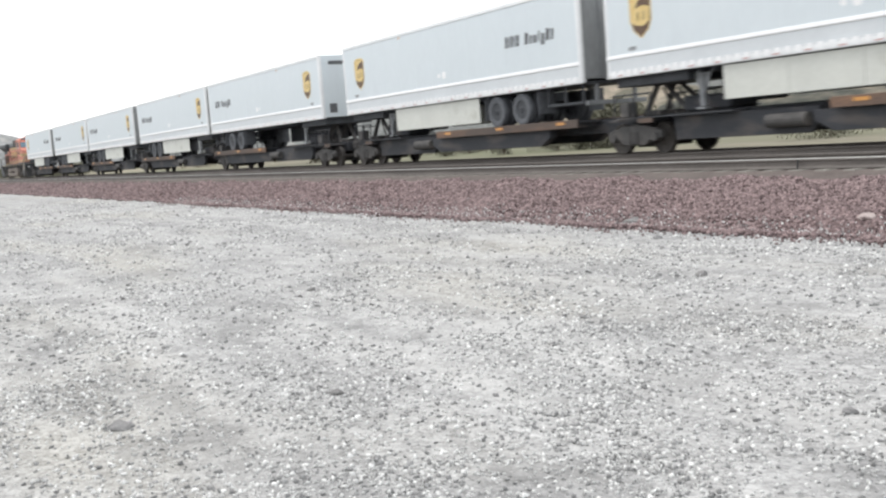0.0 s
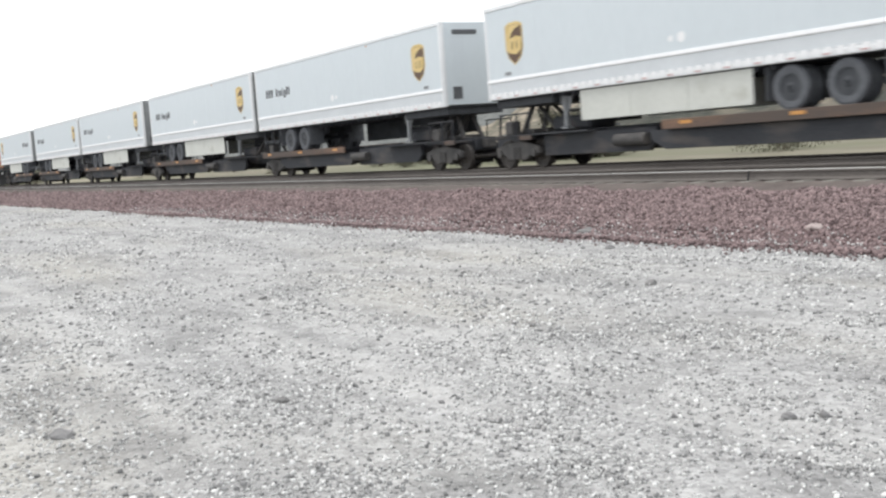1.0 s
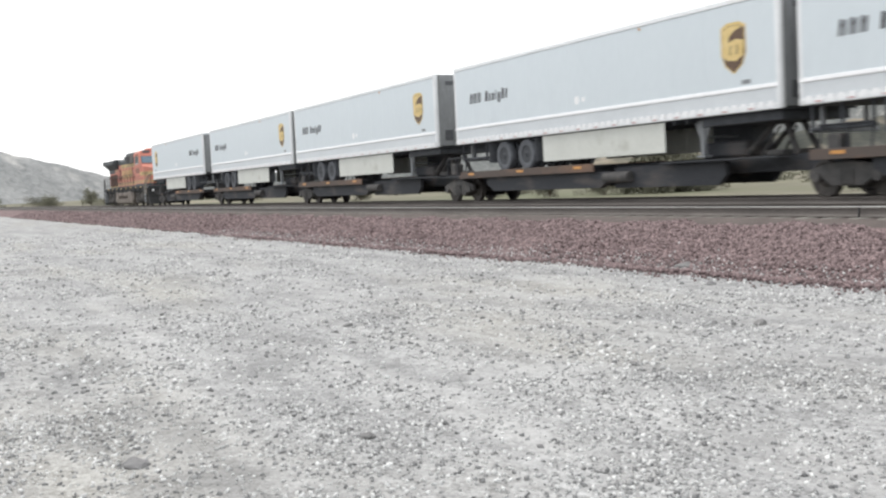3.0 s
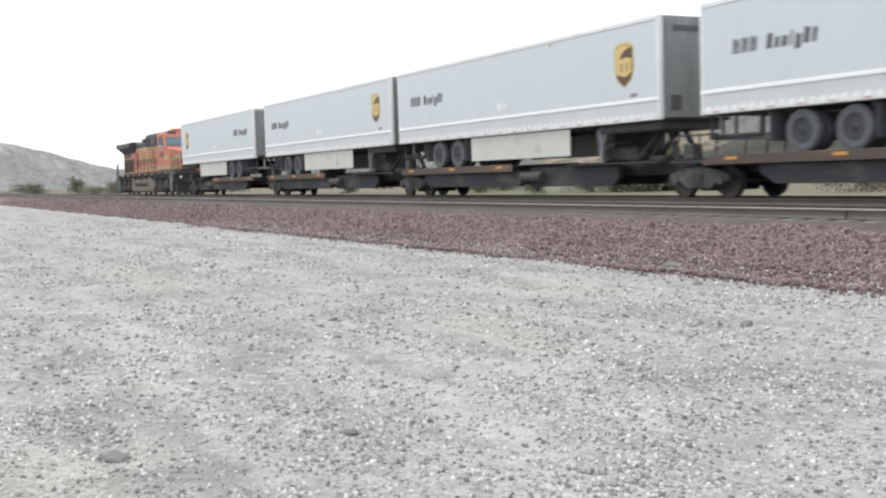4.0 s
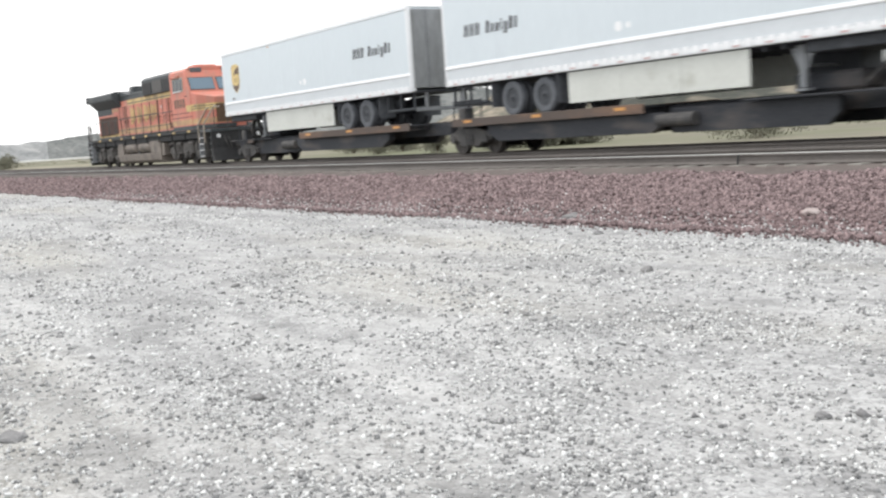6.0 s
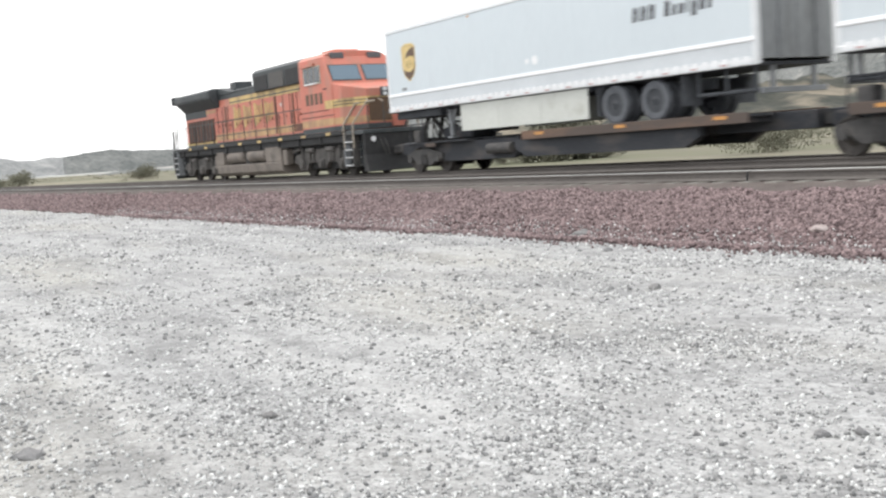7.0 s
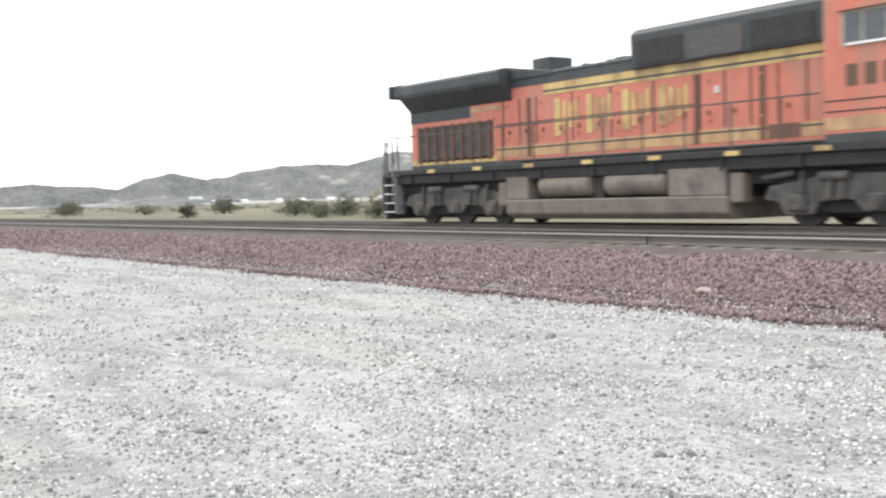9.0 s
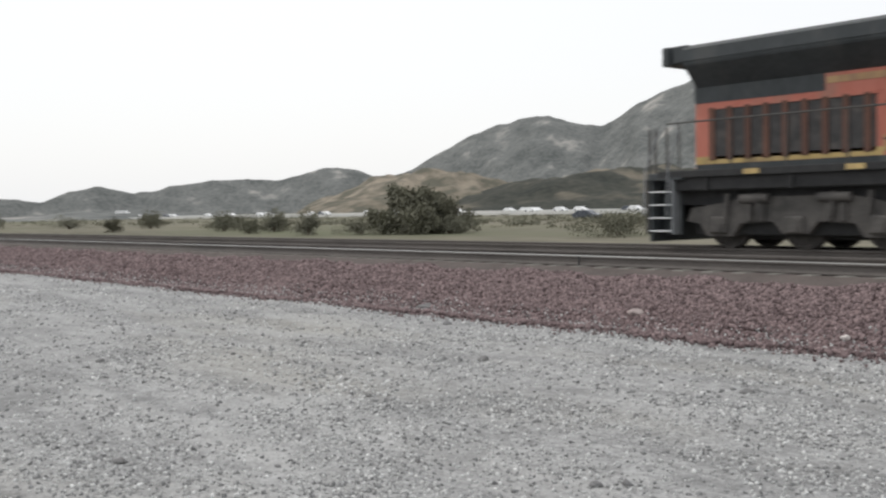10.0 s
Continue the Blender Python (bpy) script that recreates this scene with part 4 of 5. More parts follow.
    for y in (-0.7, 0.7):
        part("bumper_post", box(fresh(), *span(0.07, 0.15), y - 0.05, y + 0.05, DECK + 0.55, BOT - 0.02), HUB, trailer)
    bm = fresh()
    for x in (0.2, 1.05, 1.9):
        tube(bm, (fx(x), -1.12, DECK + 0.5), (fx(x), -1.12, BOT - 0.02), 0.045, 8)
    tube(bm, (fx(0.15), -1.12, DECK + 0.5), (fx(1.95), -1.12, DECK + 0.5), 0.05, 8)
    part("rear_frame", bm, TRAILER_DARK, trailer, "black tubular rear frame")
    # Dark box added to close the bright view through behind the landing gear.
    part("gear_housing", box(fresh(), *span(11.95, 13.5), 0.3, 1.1, DECK + 0.15, BOT - 0.14, 0.04), TRAILER_DARK, trailer, "added dark box behind the landing gear")
    # Without skirts: one far panel, coloured dark for the shade on its inner face.
    for side in (-1, 1) if skirted else (1,):
        y0, y1 = sorted((side * 1.22, side * 1.245))
        s0, s1 = span(5.75, 11.85 if skirted else 14.2)
        for k in range(3):
            w = (s1 - s0) / 3
            part("skirt_panel", box(fresh(), s0 + k * w + 0.004, s0 + (k + 1) * w - 0.004, y0, y1, BOT - 0.84, BOT - 0.03, 0.006), SKIRT if skirted else TRAILER_DARK, trailer, "cream side skirt panel" if skirted else "far side skirt panel coloured dark for its shade")
    # landing gear
    for y in (-0.85, 0.85):
        bm = fresh()
        g = fx(12.95)
        box(bm, g - 0.07, g + 0.07, y - 0.07, y + 0.07, DECK + 0.1, BOT - 0.05, 0.01)
        box(bm, g - 0.15, g + 0.15, y - 0.13, y + 0.13, DECK + 0.02, DECK + 0.08, 0.01)
        prism(bm, [(g - 0.34, BOT - 0.06), (g + 0.34, BOT - 0.06), (g + 0.09, BOT - 0.6), (g - 0.09, BOT - 0.6)], y - 0.02, y + 0.02)
        part("landing_leg", bm, HUB, trailer, "grey landing gear leg")
    part("landing_brace", tube(fresh(), (fx(12.95), -0.85, BOT - 0.5), (fx(12.95), 0.85, BOT - 0.5), 0.035, 8), HUB, trailer)
    # Dark box added as kingpin subframe; it fills the dim space under the nose.
    part("kingpin_frame", box(fresh(), *span(13.2, 16.0), -1.12, 1.12, BOT - 0.26, BOT - 0.022, 0.02), TRAILER_DARK, trailer, "added dark box as kingpin subframe")
    # emblem and lettering bars, both sides
    for side in (-1, 1):
        ya, yb = side * (HALF + 0.005), side * (HALF + 0.011)
        cx = fx(LENGTH - 1.5)
        lift = lambda k: sorted((side * (HALF + 0.011 + 0.003 * k + 0.0002), side * (HALF + 0.014 + 0.003 * k)))
        emblem = part("emblem", shield(fresh(), cx, BOT + 1.58, 0.86, 1.26, *sorted((ya, yb))), GOLD, trailer, "gold and brown shield emblem")
        part("emblem_field", shield(fresh(), cx, BOT + 1.56, 0.78, 1.14, *lift(0)), BROWN, emblem, "brown inner field")
        part("emblem_arc", prism(fresh(), [(cx - 0.38, BOT + 1.36), (cx - 0.38, BOT + 2.03), (cx - 0.19, BOT + 2.12), (cx + 0.19, BOT + 2.12), (cx + 0.3, BOT + 2.06), (cx + 0.05, BOT + 2.0),
                                           (cx - 0.12, BOT + 1.88), (cx - 0.18, BOT + 1.74)], *lift(1)), GOLD, emblem, "gold arc")
        part("emblem_block", prism(fresh(), [(cx - 0.37, BOT + 1.4), (cx - 0.2, BOT + 1.3), (cx + 0.1, BOT + 1.26), (cx + 0.34, BOT + 1.38), (cx + 0.37, BOT + 1.74), (cx + 0.1, BOT + 1.8), (cx - 0.3, BOT + 1.7)], *lift(2)),
             GOLD, emblem, "plain gold block")
        for dx in (-0.12, 0.1):
            part("emblem_bar", prism(fresh(), [(cx + dx, BOT + 1.42), (cx + dx + 0.04, BOT + 1.42), (cx + dx + 0.06, BOT + 1.64), (cx + dx + 0.02, BOT + 1.64)], *lift(3)), BROWN, emblem)
        x0, x1 = span(1.15, 3.85)
        x = x0
        for w, up, down in ((0.21, 0.36, 0), (0.2, 0.36, 0), (0.2, 0.36, 0), (-0.16, 0, 0), (0.17, 0.36, 0), (0.12, 0.25, 0), (0.17, 0.25, 0), (0.06, 0.33, 0), (0.18, 0.25, 0.1), (0.17, 0.36, 0), (0.11, 0.32, 0)):
            if w > 0:
                low, high, thin = BOT + 1.4 - down, BOT + 1.4 + up, min(w, 0.08)
                for k in range(2 if w > 0.1 else 1):
                    e = x + k * (w - thin)
                    part("letter_bar", prism(fresh(), [(e, low), (e + thin, low), (e + thin + 0.05, high - 0.03 * k), (e + 0.05, high - 0.03 * k)], *sorted((ya, yb))), CHARCOAL, trailer)
                if w > 0.1:
                    mid = (low + high) / 2 + 0.02
                    part("letter_bar", box(fresh(), x + thin, x + w - thin + 0.02, *sorted((ya, yb)), mid, mid + 0.06), CHARCOAL, trailer)
            x += abs(w) + 0.085
        for dx in (7.85, 8.2):
            part("decal", tube(fresh(), (fx(dx), ya, BOT + 0.93), (fx(dx), yb, BOT + 0.93), 0.13 if dx < 8 else 0.08, 14), WHITE_PLATE, trailer, "white round decal")
        part("marker_plate", box(fresh(), *span(14.9, 15.2), *sorted((ya, yb)), BOT + 0.68, BOT + 0.78), HUB, trailer)
        part("marker_lamp", tube(fresh(), (fx(11.0), ya, TOP - 0.2), (fx(11.0), side * (HALF + 0.03), TOP - 0.2), 0.035, 8), REFLECTOR, trailer)
    return trailer


def make_locomotive():
    """A six-axle road diesel, cab towards +X, radiators with wide overhang at the rear."""
    loco = thing("locomotive", "weathered orange diesel locomotive with dark green roof and yellow stripes", "locomotive")
    WALK, HW = 1.76, 0.95
    # frame and walkway
    # Frame and the added box below it are coloured black for shade.
    part("frame", box(fresh(), 0.9, 21.4, -1.4, 1.4, 1.3, 1.62, 0.03), BLACK_GAP, loco, "underframe coloured black for shade")
    part("underframe", box(fresh(), 0.9, 21.4, -1.05, 1.05, 0.98, 1.3), BLACK_GAP, loco)
    for side in (-1, 1):
        y0, y1 = sorted((side * 0.9, side * 1.5))
        part("walkway", box(fresh(), 0.7, 20.8, y0, y1, 1.6, WALK, 0.015), BLACK_GAP, loco, "dark walkway")
        for k in range(8):
            x = 3.2 + k * 2.35
            y0, y1 = sorted((side * 1.502, side * 1.512))
            part("sill_reflector", box(fresh(), x - 0.2, x + 0.2, y0, y1, 1.63, 1.74), YELLOW, loco)
    # long hood
    part("long_hood", box(fresh(), 1.35, 17.3, -HW, HW, WALK, 4.22, 0.04), ORANGE, loco)
    for side in (-1, 1):
        y = side * (HW + 0.003)
        yy = sorted((y, side * (HW + 0.012)))
        part("hood_top_panel", box(fresh(), 4.6, 17.3, *yy, 3.98, 4.24), GREEN_BLACK, loco, "dark green upper side")
        part("rear_hood_panel", box(fresh(), 1.37, 4.6, *yy, 3.28, 4.1), GREEN_BLACK, loco, "dark green rear side")
        part("rear_stripe", box(fresh(), 1.4, 5.85, *yy, 1.9, 2.07), YELLOW, loco)
        part("upper_stripe", box(fresh(), 8.0, 17.2, *yy, 3.66, 3.97), YELLOW, loco, "weathered yellow stripe")
        part("rear_upper_stripe", box(fresh(), 4.64, 6.0, *yy, 3.42, 3.56), YELLOW_FADED, loco)
        part("stripe_line", box(fresh(), 8.0, 17.2, *sorted((side * (HW + 0.013), side * (HW + 0.018))), 3.74, 3.79), GREEN_BLACK, loco)
        part("lower_stripe", box(fresh(), 5.85, 17.2, *yy, 1.98, 2.3), YELLOW_FADED, loco, "faded yellow stripe")
        part("stripe_line", box(fresh(), 5.85, 17.2, *sorted((side * (HW + 0.013), side * (HW + 0.018))), 2.2, 2.24), GREEN_BLACK, loco)
        part("hood_foot", box(fresh(), 1.4, 17.2, *yy, 1.78, 1.895), GREEN_BLACK, loco)
        # doors: seams, hinges, latches
        for k in range(15):
            x = 6.2 + k * 0.74
            if 8.2 < x < 13.3 and k % 2:
                continue
            part("door_seam", box(fresh(), x - 0.012, x + 0.012, *sorted((side * (HW + 0.003), side * (HW + 0.02))), 2.33, 3.64), BLACK_GAP, loco)
        for x in (7.35, 13.5, 15.4):
            part("door_post", box(fresh(), x - 0.07, x + 0.07, *sorted((side * (HW + 0.003), side * (HW + 0.03))), 1.98, 3.64), RUST_LOUVRE, loco)
        part("hood_bar", box(fresh(), 5.9, 13.4, *sorted((side * (HW + 0.014), side * (HW + 0.022))), 2.93, 2.955), BLACK_GAP, loco)
        # brand shapes in yellow
        for x, tall in ((8.45, 1.04), (9.72, 1.04), (11.05, 1.04), (12.3, 1.04)):
            for dx, w, low, high in ((0, 0.24, 0, 1), (0.34, 0.14, 0.08, 0.92), (0.58, 0.14, 0.2, 0.86), (0.82, 0.12, 0.3, 0.95)):
                part("brand_bar", box(fresh(), x + dx, x + dx + w, *sorted((side * (HW + 0.013), side * (HW + 0.02))), 2.48 + low * tall, 2.48 + high * tall), YELLOW, loco, "plain yellow brand bar")
        part("small_plate", box(fresh(), 14.05, 14.18, *sorted((side * (HW + 0.012), side * (HW + 0.018))), 3.15, 3.32), SKIRT, loco, "small white plate")
        part("vent", box(fresh(), 15.55, 16.4, *sorted((side * (HW + 0.012), side * (HW + 0.025))), 1.99, 2.3), RUST_LOUVRE, loco)
        # radiator intake grilles: dark slots between posts
        part("grille_opening", box(fresh(), 1.75, 5.7, *sorted((side * (HW + 0.003), side * (HW + 0.012))), 2.0, 3.12), TRUCK_STEEL, loco, "dark plate behind the intake slats")
        for k in range(9):
            x = 1.85 + k * 0.46
            part("grille_slat", box(fresh(), x - 0.07, x + 0.07, *sorted((side * (HW + 0.005), side * (HW + 0.05))), 1.98, 3.16, 0.008), RUST_LOUVRE, loco)
        part("grille_rail", box(fresh(), 1.7, 5.75, *sorted((side * (HW + 0.005), side * (HW + 0.04))), 3.12, 3.2), ORANGE, loco)
    for side in (-1, 1):
        for k in range(14):
            x = 6.45 + k * 0.74
            part("door_latch", box(fresh(), x, x + 0.05, *sorted((side * (HW + 0.01), side * (HW + 0.04))), 2.64, 2.76, 0.005), RUST_LOUVRE, loco)
        for k in range(7):
            x = 6.3 + k * 1.5
            for z in (2.5, 3.45):
                part("door_hinge", box(fresh(), x, x + 0.12, *sorted((side * (HW + 0.01), side * (HW + 0.035))), z, z + 0.05), ORANGE, loco)
        part("conduit", tube(fresh(), (6.9, side * (HW + 0.05), 1.86), (17.0, side * (HW + 0.05), 1.86), 0.03, 8), STANCHION, loco)
        for k in range(9):
            x = 2.0 + k * 2.1
            part("walkway_bracket", prism(fresh(), [(x - 0.04, 1.3), (x + 0.04, 1.3), (x + 0.04, 1.6), (x - 0.04, 1.6)], *sorted((side * 1.4, side * 1.47))), BLACK_GAP, loco)
        for x in (6.55, 14.95):
            part("sand_box", box(fresh(), x - 0.2, x + 0.2, *sorted((side * 1.0, side * 1.36)), 0.55, 1.25, 0.04), TANK_DUST, loco)
        part("bell_crank", tube(fresh(), (15.6, side * 1.2, 1.1), (16.4, side * 1.2, 1.2), 0.07, 10), TRUCK_DUST, loco)
        for x in (2.4, 3.2, 4.9, 5.7, 16.6, 17.3, 19.3, 20.1):
            part("damper", tube(fresh(), (x, side * 1.28, 0.72), (x + 0.05, side * 1.28, 1.22), 0.05, 10), TRUCK_DUST, loco)
        part("lift_ring", tube(fresh(), (8.6, side * 0.7, 4.34), (8.8, side * 0.7, 4.34), 0.06, 8), GREEN_BLACK, loco)
    for k in range(5):
        part("roof_rib", box(fresh(), 6.9 + k * 0.9, 6.98 + k * 0.9, -0.96, 0.96, 4.33, 4.37), GREEN_BLACK, loco)
    part("horn", tube(fresh(), (10.65, -0.15, 4.46), (11.05, -0.15, 4.5), 0.03, 10, 0.08), STANCHION, loco)
    part("horn", tube(fresh(), (10.65, 0.12, 4.46), (11.05, 0.12, 4.5), 0.03, 10, 0.08), STANCHION, loco)
    part("antenna_dome", tube(fresh(), (18.3, 0.0, 5.11), (18.3, 0.0, 5.2), 0.14, 16, 0.08), WHITE_PLATE, loco, "white antenna dome")
    # radiator overhang
    bm = extrude_x(fresh(), [(-0.95, 3.62), (-1.46, 4.12), (-1.48, 4.49), (-1.2, 4.59), (1.2, 4.59), (1.48, 4.49), (1.46, 4.12), (0.95, 3.62)], 1.4, 6.6, 0.03)
    box(bm, 0.92, 1.5, -1.4, 1.4, 4.16, 4.58, 0.03)
    radiator = part("radiator_housing", bm, GREEN_BLACK, loco, "wide dark radiator overhang")
    for side in (-1, 1):
        part("radiator_screen", box(fresh(), 1.2, 6.4, *sorted((side * 1.46, side * 1.49)), 4.2, 4.44), GREEN_BLACK, radiator)
    part("radiator_lip", box(fresh(), 0.86, 1.06, -1.5, 1.5, 4.14, 4.57, 0.03), GREEN_BLACK, radiator)
    part("roof_slope", prism(fresh(), [(6.6, 4.2), (8.4, 4.2), (8.4, 4.32), (7.0, 4.52), (6.6, 4.52)], -1.0, 1.0, 0.02), GREEN_BLACK, loco)
    part("exhaust_housing", box(fresh(), 6.95, 7.75, -0.45, 0.45, 4.3, 4.82, 0.03), GREEN_BLACK, loco, "dark exhaust housing")
    part("roof_box", box(fresh(), 10.1, 10.55, -0.3, 0.3, 4.22, 4.5, 0.03), GREEN_BLACK, loco)
    part("hood_roof", box(fresh(), 6.4, 11.6, -0.98, 0.98, 4.2, 4.33, 0.04), GREEN_BLACK, loco)
    # raised equipment section
    bm = extrude_x(fresh(), [(-1.1, 3.98), (-1.12, 4.84), (-0.92, 4.99), (0.92, 4.99), (1.12, 4.84), (1.1, 3.98)], 11.5, 17.35, 0.02)
    blower = part("dynamic_brake_housing", bm, GREEN_BLACK, loco, "raised dark grey equipment housing")
    for side in (-1, 1):
        part("intake_screen", box(fresh(), 11.7, 13.2, *sorted((side * 1.115, side * 1.135)), 4.05, 4.66), BLACK_GAP, blower)
        part("intake_screen", box(fresh(), 15.2, 16.9, *sorted((side * 1.115, side * 1.135)), 4.05, 4.66), BLACK_GAP, blower)
        part("grey_panel", box(fresh(), 13.4, 15.0, *sorted((side * 1.115, side * 1.13)), 4.03, 4.68), STANCHION, blower)
    # cab
    cab = part("cab", prism(fresh(), [(17.3, WALK), (20.3, WALK), (20.3, 3.6), (19.8, 4.5), (19.62, 4.78), (17.3, 4.78)], -1.48, 1.48, 0.05), ORANGE, loco)
    part("cab_roof", extrude_x(fresh(), [(-1.45, 4.74), (-1.4, 4.82), (-1.1, 4.94), (-0.6, 5.0), (0.6, 5.0), (1.1, 4.94), (1.4, 4.82), (1.45, 4.74)], 17.34, 19.58, 0.03), ORANGE, cab, "arched orange roof")
    for side in (-1, 1):
        ya, yb, yc = side * 1.482, side * 1.492, side * 1.5
        part("cab_window_frame", box(fresh(), 17.75, 19.35, *sorted((ya, yb)), 3.72, 4.46), RAIL_PIPE, cab)
        for x0, x1 in ((17.82, 18.2), (18.26, 18.74), (18.8, 19.28)):
            part("side_window", box(fresh(), x0, x1, *sorted((yb, yc)), 3.8, 4.4), DARK_GLASS, cab)
        part("window_sill", box(fresh(), 17.9, 19.0, *sorted((ya, side * 1.53)), 3.74, 3.785), WHITE_PLATE, cab, "bright window ledge")
        part("sun_visor", prism(fresh(), [(17.7, 4.45), (18.9, 4.45), (18.9, 4.56), (17.7, 4.56)], *sorted((side * 1.485, side * 1.6))), ORANGE, cab)
        for k in range(4):
            x = 17.85 + k * 0.42
            part("number_bar", box(fresh(), x, x + 0.26, *sorted((ya, yb)), 2.92, 3.36), BROWN, cab, "dark number bar")
        part("cab_seam", box(fresh(), 17.35, 19.9, *sorted((ya, side * 1.487)), 2.62, 2.65), BLACK_GAP, cab)
        part("cab_seam", box(fresh(), 17.35, 20.3, *sorted((ya, side * 1.487)), 2.4, 2.43), BLACK_GAP, cab)
        part("cab_stripe", box(fresh(), 17.35, 20.25, *sorted((ya, side * 1.488)), 2.03, 2.3), YELLOW_FADED, cab, "faded yellow stripe")
        part("cab_stripe", box(fresh(), 19.55, 20.28, *sorted((ya, side * 1.488)), 2.67, 3.0), YELLOW, cab)
        part("cab_foot", box(fresh(), 17.35, 20.3, *sorted((ya, side * 1.49)), 1.77, 1.96), GREEN_BLACK, cab)
        part("cab_lamp", box(fresh(), 19.5, 19.8, *sorted((ya, side * 1.492)), 3.45, 3.5), BLACK_GAP, cab)
    # windscreens on the slanted front
    up = Vector((-0.5, 0, 0.9)).normalized()
    out = Vector((0.9, 0, 0.5)).normalized()
    for y0, y1 in ((-1.36, -0.12), (0.12, 1.36)):
        for name, grow, lift, mat in (("windscreen_frame", 0.05, 0.004, STANCHION), ("windscreen", 0.0, 0.016, GLASS)):
            base = Vector((20.3, 0, 3.6)) + out * lift
            bm = fresh()
            q = [base + up * (0.2 - grow) + Vector((0, y0 - grow, 0)), base + up * (0.2 - grow) + Vector((0, y1 + grow, 0)), base + up * (0.86 + grow) + Vector((0, y1 + grow, 0)), base + up * (0.86 + grow) + Vector((0, y0 - grow, 0))]
            a = [bm.verts.new(v) for v in q]
            b = [bm.verts.new(v + out * 0.01) for v in q]
            bm.faces.new(a), bm.faces.new(b[::-1])
            for i in range(4):
                bm.faces.new((a[i], a[(i + 1) % 4], b[(i + 1) % 4], b[i]))
            bmesh.ops.recalc_face_normals(bm, faces=bm.faces[:])
            part(name, bm, mat, cab)
    part("number_board", box(fresh(), 19.5, 19.72, -1.15, -0.55, 4.66, 4.9, 0.02), CHARCOAL, cab, "dark number board")
    part("number_board", box(fresh(), 19.5, 19.72, 0.55, 1.15, 4.66, 4.9, 0.02), CHARCOAL, cab, "dark number board")
    part("air_conditioner", box(fresh(), 17.8, 18.9, -0.6, 0.6, 4.98, 5.12, 0.04), ORANGE, cab)
    # nose: flush with the cab at its root, then chamfered to a blunt front
    def nose_shell(low, high0, high1, grow=0.0):
        plan = [(20.26, 1.46), (20.95, 1.43), (21.9, 0.84)]
        bm = fresh()
        near = [(x + (grow if x > 21.5 else 0), -w - grow) for x, w in plan]
        rim = near + [(x, -y) for x, y in near[::-1]]
        top = lambda x: high0 + (high1 - high0) * (x - 20.26) / 1.64
        a = [bm.verts.new((x, y, low)) for x, y in rim]
        b = [bm.verts.new((x, y, top(x))) for x, y in rim]
        bm.faces.new(a), bm.faces.new(b[::-1])
        for i in range(6):
            bm.faces.new((a[i], b[i], b[(i + 1) % 6], a[(i + 1) % 6]))
        bmesh.ops.recalc_face_normals(bm, faces=bm.faces[:])
        return bm
    bm = nose_shell(WALK, 3.66, 3.3)
    bevel_all(bm, bm.verts[:], 0.05, 2)
    nose = part("nose", bm, ORANGE, loco, "broad orange nose with a blunt front")
    part("nose_band", nose_shell(2.67, 3.0, 3.0, 0.012), YELLOW, nose, "yellow nose band")
    part("nose_band_line", nose_shell(2.76, 2.79, 2.79, 0.016), GREEN_BLACK, nose)
    part("nose_band_line", nose_shell(2.88, 2.91, 2.91, 0.016), GREEN_BLACK, nose)
    part("nose_band", nose_shell(2.03, 2.28, 2.28, 0.01), YELLOW_FADED, nose, "worn yellow nose band")
    part("nose_foot", nose_shell(1.77, 1.96, 1.96, 0.01), GREEN_BLACK, nose)
    # Brown panel added to put the nose front's grime and shade into colour.
    part("nose_herald", box(fresh(), 21.918, 21.93, -0.8, 0.16, 2.06, 2.94), BROWN, nose, "brown panel for grime and shade on the nose front")
    part("nose_door", box(fresh(), 21.91, 21.945, 0.2, 0.72, 1.8, 3.2, 0.01), ORANGE, nose)
    part("headlight_panel", box(fresh(), 21.91, 21.955, -0.24, 0.1, 2.98, 3.34), CHARCOAL, nose)
    for z in (3.07, 3.25):
        part("headlight", tube(fresh(), (21.95, -0.07, z), (21.985, -0.07, z), 0.075, 16), WHITE_PLATE, nose)
    part("front_platform", box(fresh(), 21.0, 22.55, -1.45, 1.45, 1.55, 1.72, 0.02), GREEN_BLACK, loco)
    part("front_pilot", box(fresh(), 22.35, 22.5, -1.42, 1.42, 0.75, 1.56, 0.03), BLACK_GAP, loco, "black front pilot")
    part("plow", prism(fresh(), [(22.3, 0.12), (22.75, 0.12), (22.62, 0.5), (22.5, 0.78), (22.3, 0.78)], -1.42, 1.42, 0.02), BLACK_GAP, loco, "black snow plough")
    for y in (-0.75, -0.55, 0.55, 0.75):
        bm = tube(fresh(), (22.52, y, 1.35), (22.68, y, 1.1), 0.025, 6)
        tube(bm, (22.68, y, 1.1), (22.66, y * 0.8, 0.75), 0.025, 6)
        part("air_hose", bm, STANCHION, loco)
    part("ditch_light", tube(fresh(), (22.5, -1.05, 1.35), (22.57, -1.05, 1.35), 0.1, 14), WHITE_PLATE, loco)
    part("ditch_light", tube(fresh(), (22.5, 1.05, 1.35), (22.57, 1.05, 1.35), 0.1, 14), WHITE_PLATE, loco)
    for y in (-1.2, -0.5, 0.5, 1.2):
        part("front_stanchion", tube(fresh(), (22.5, y, 1.7), (22.5, y, 2.75), 0.025, 8), STANCHION, loco)
    for y in (-1.2, -0.5, 0.5, 1.2):
        part("front_handrail", tube(fresh(), (22.5, y, 2.75), (21.9, y * 0.7, 2.9), 0.022, 8), RAIL_PIPE, loco)
    part("front_chain", tube(fresh(), (22.5, -0.5, 2.3), (22.5, 0.5, 2.3), 0.015, 6), STANCHION, loco)
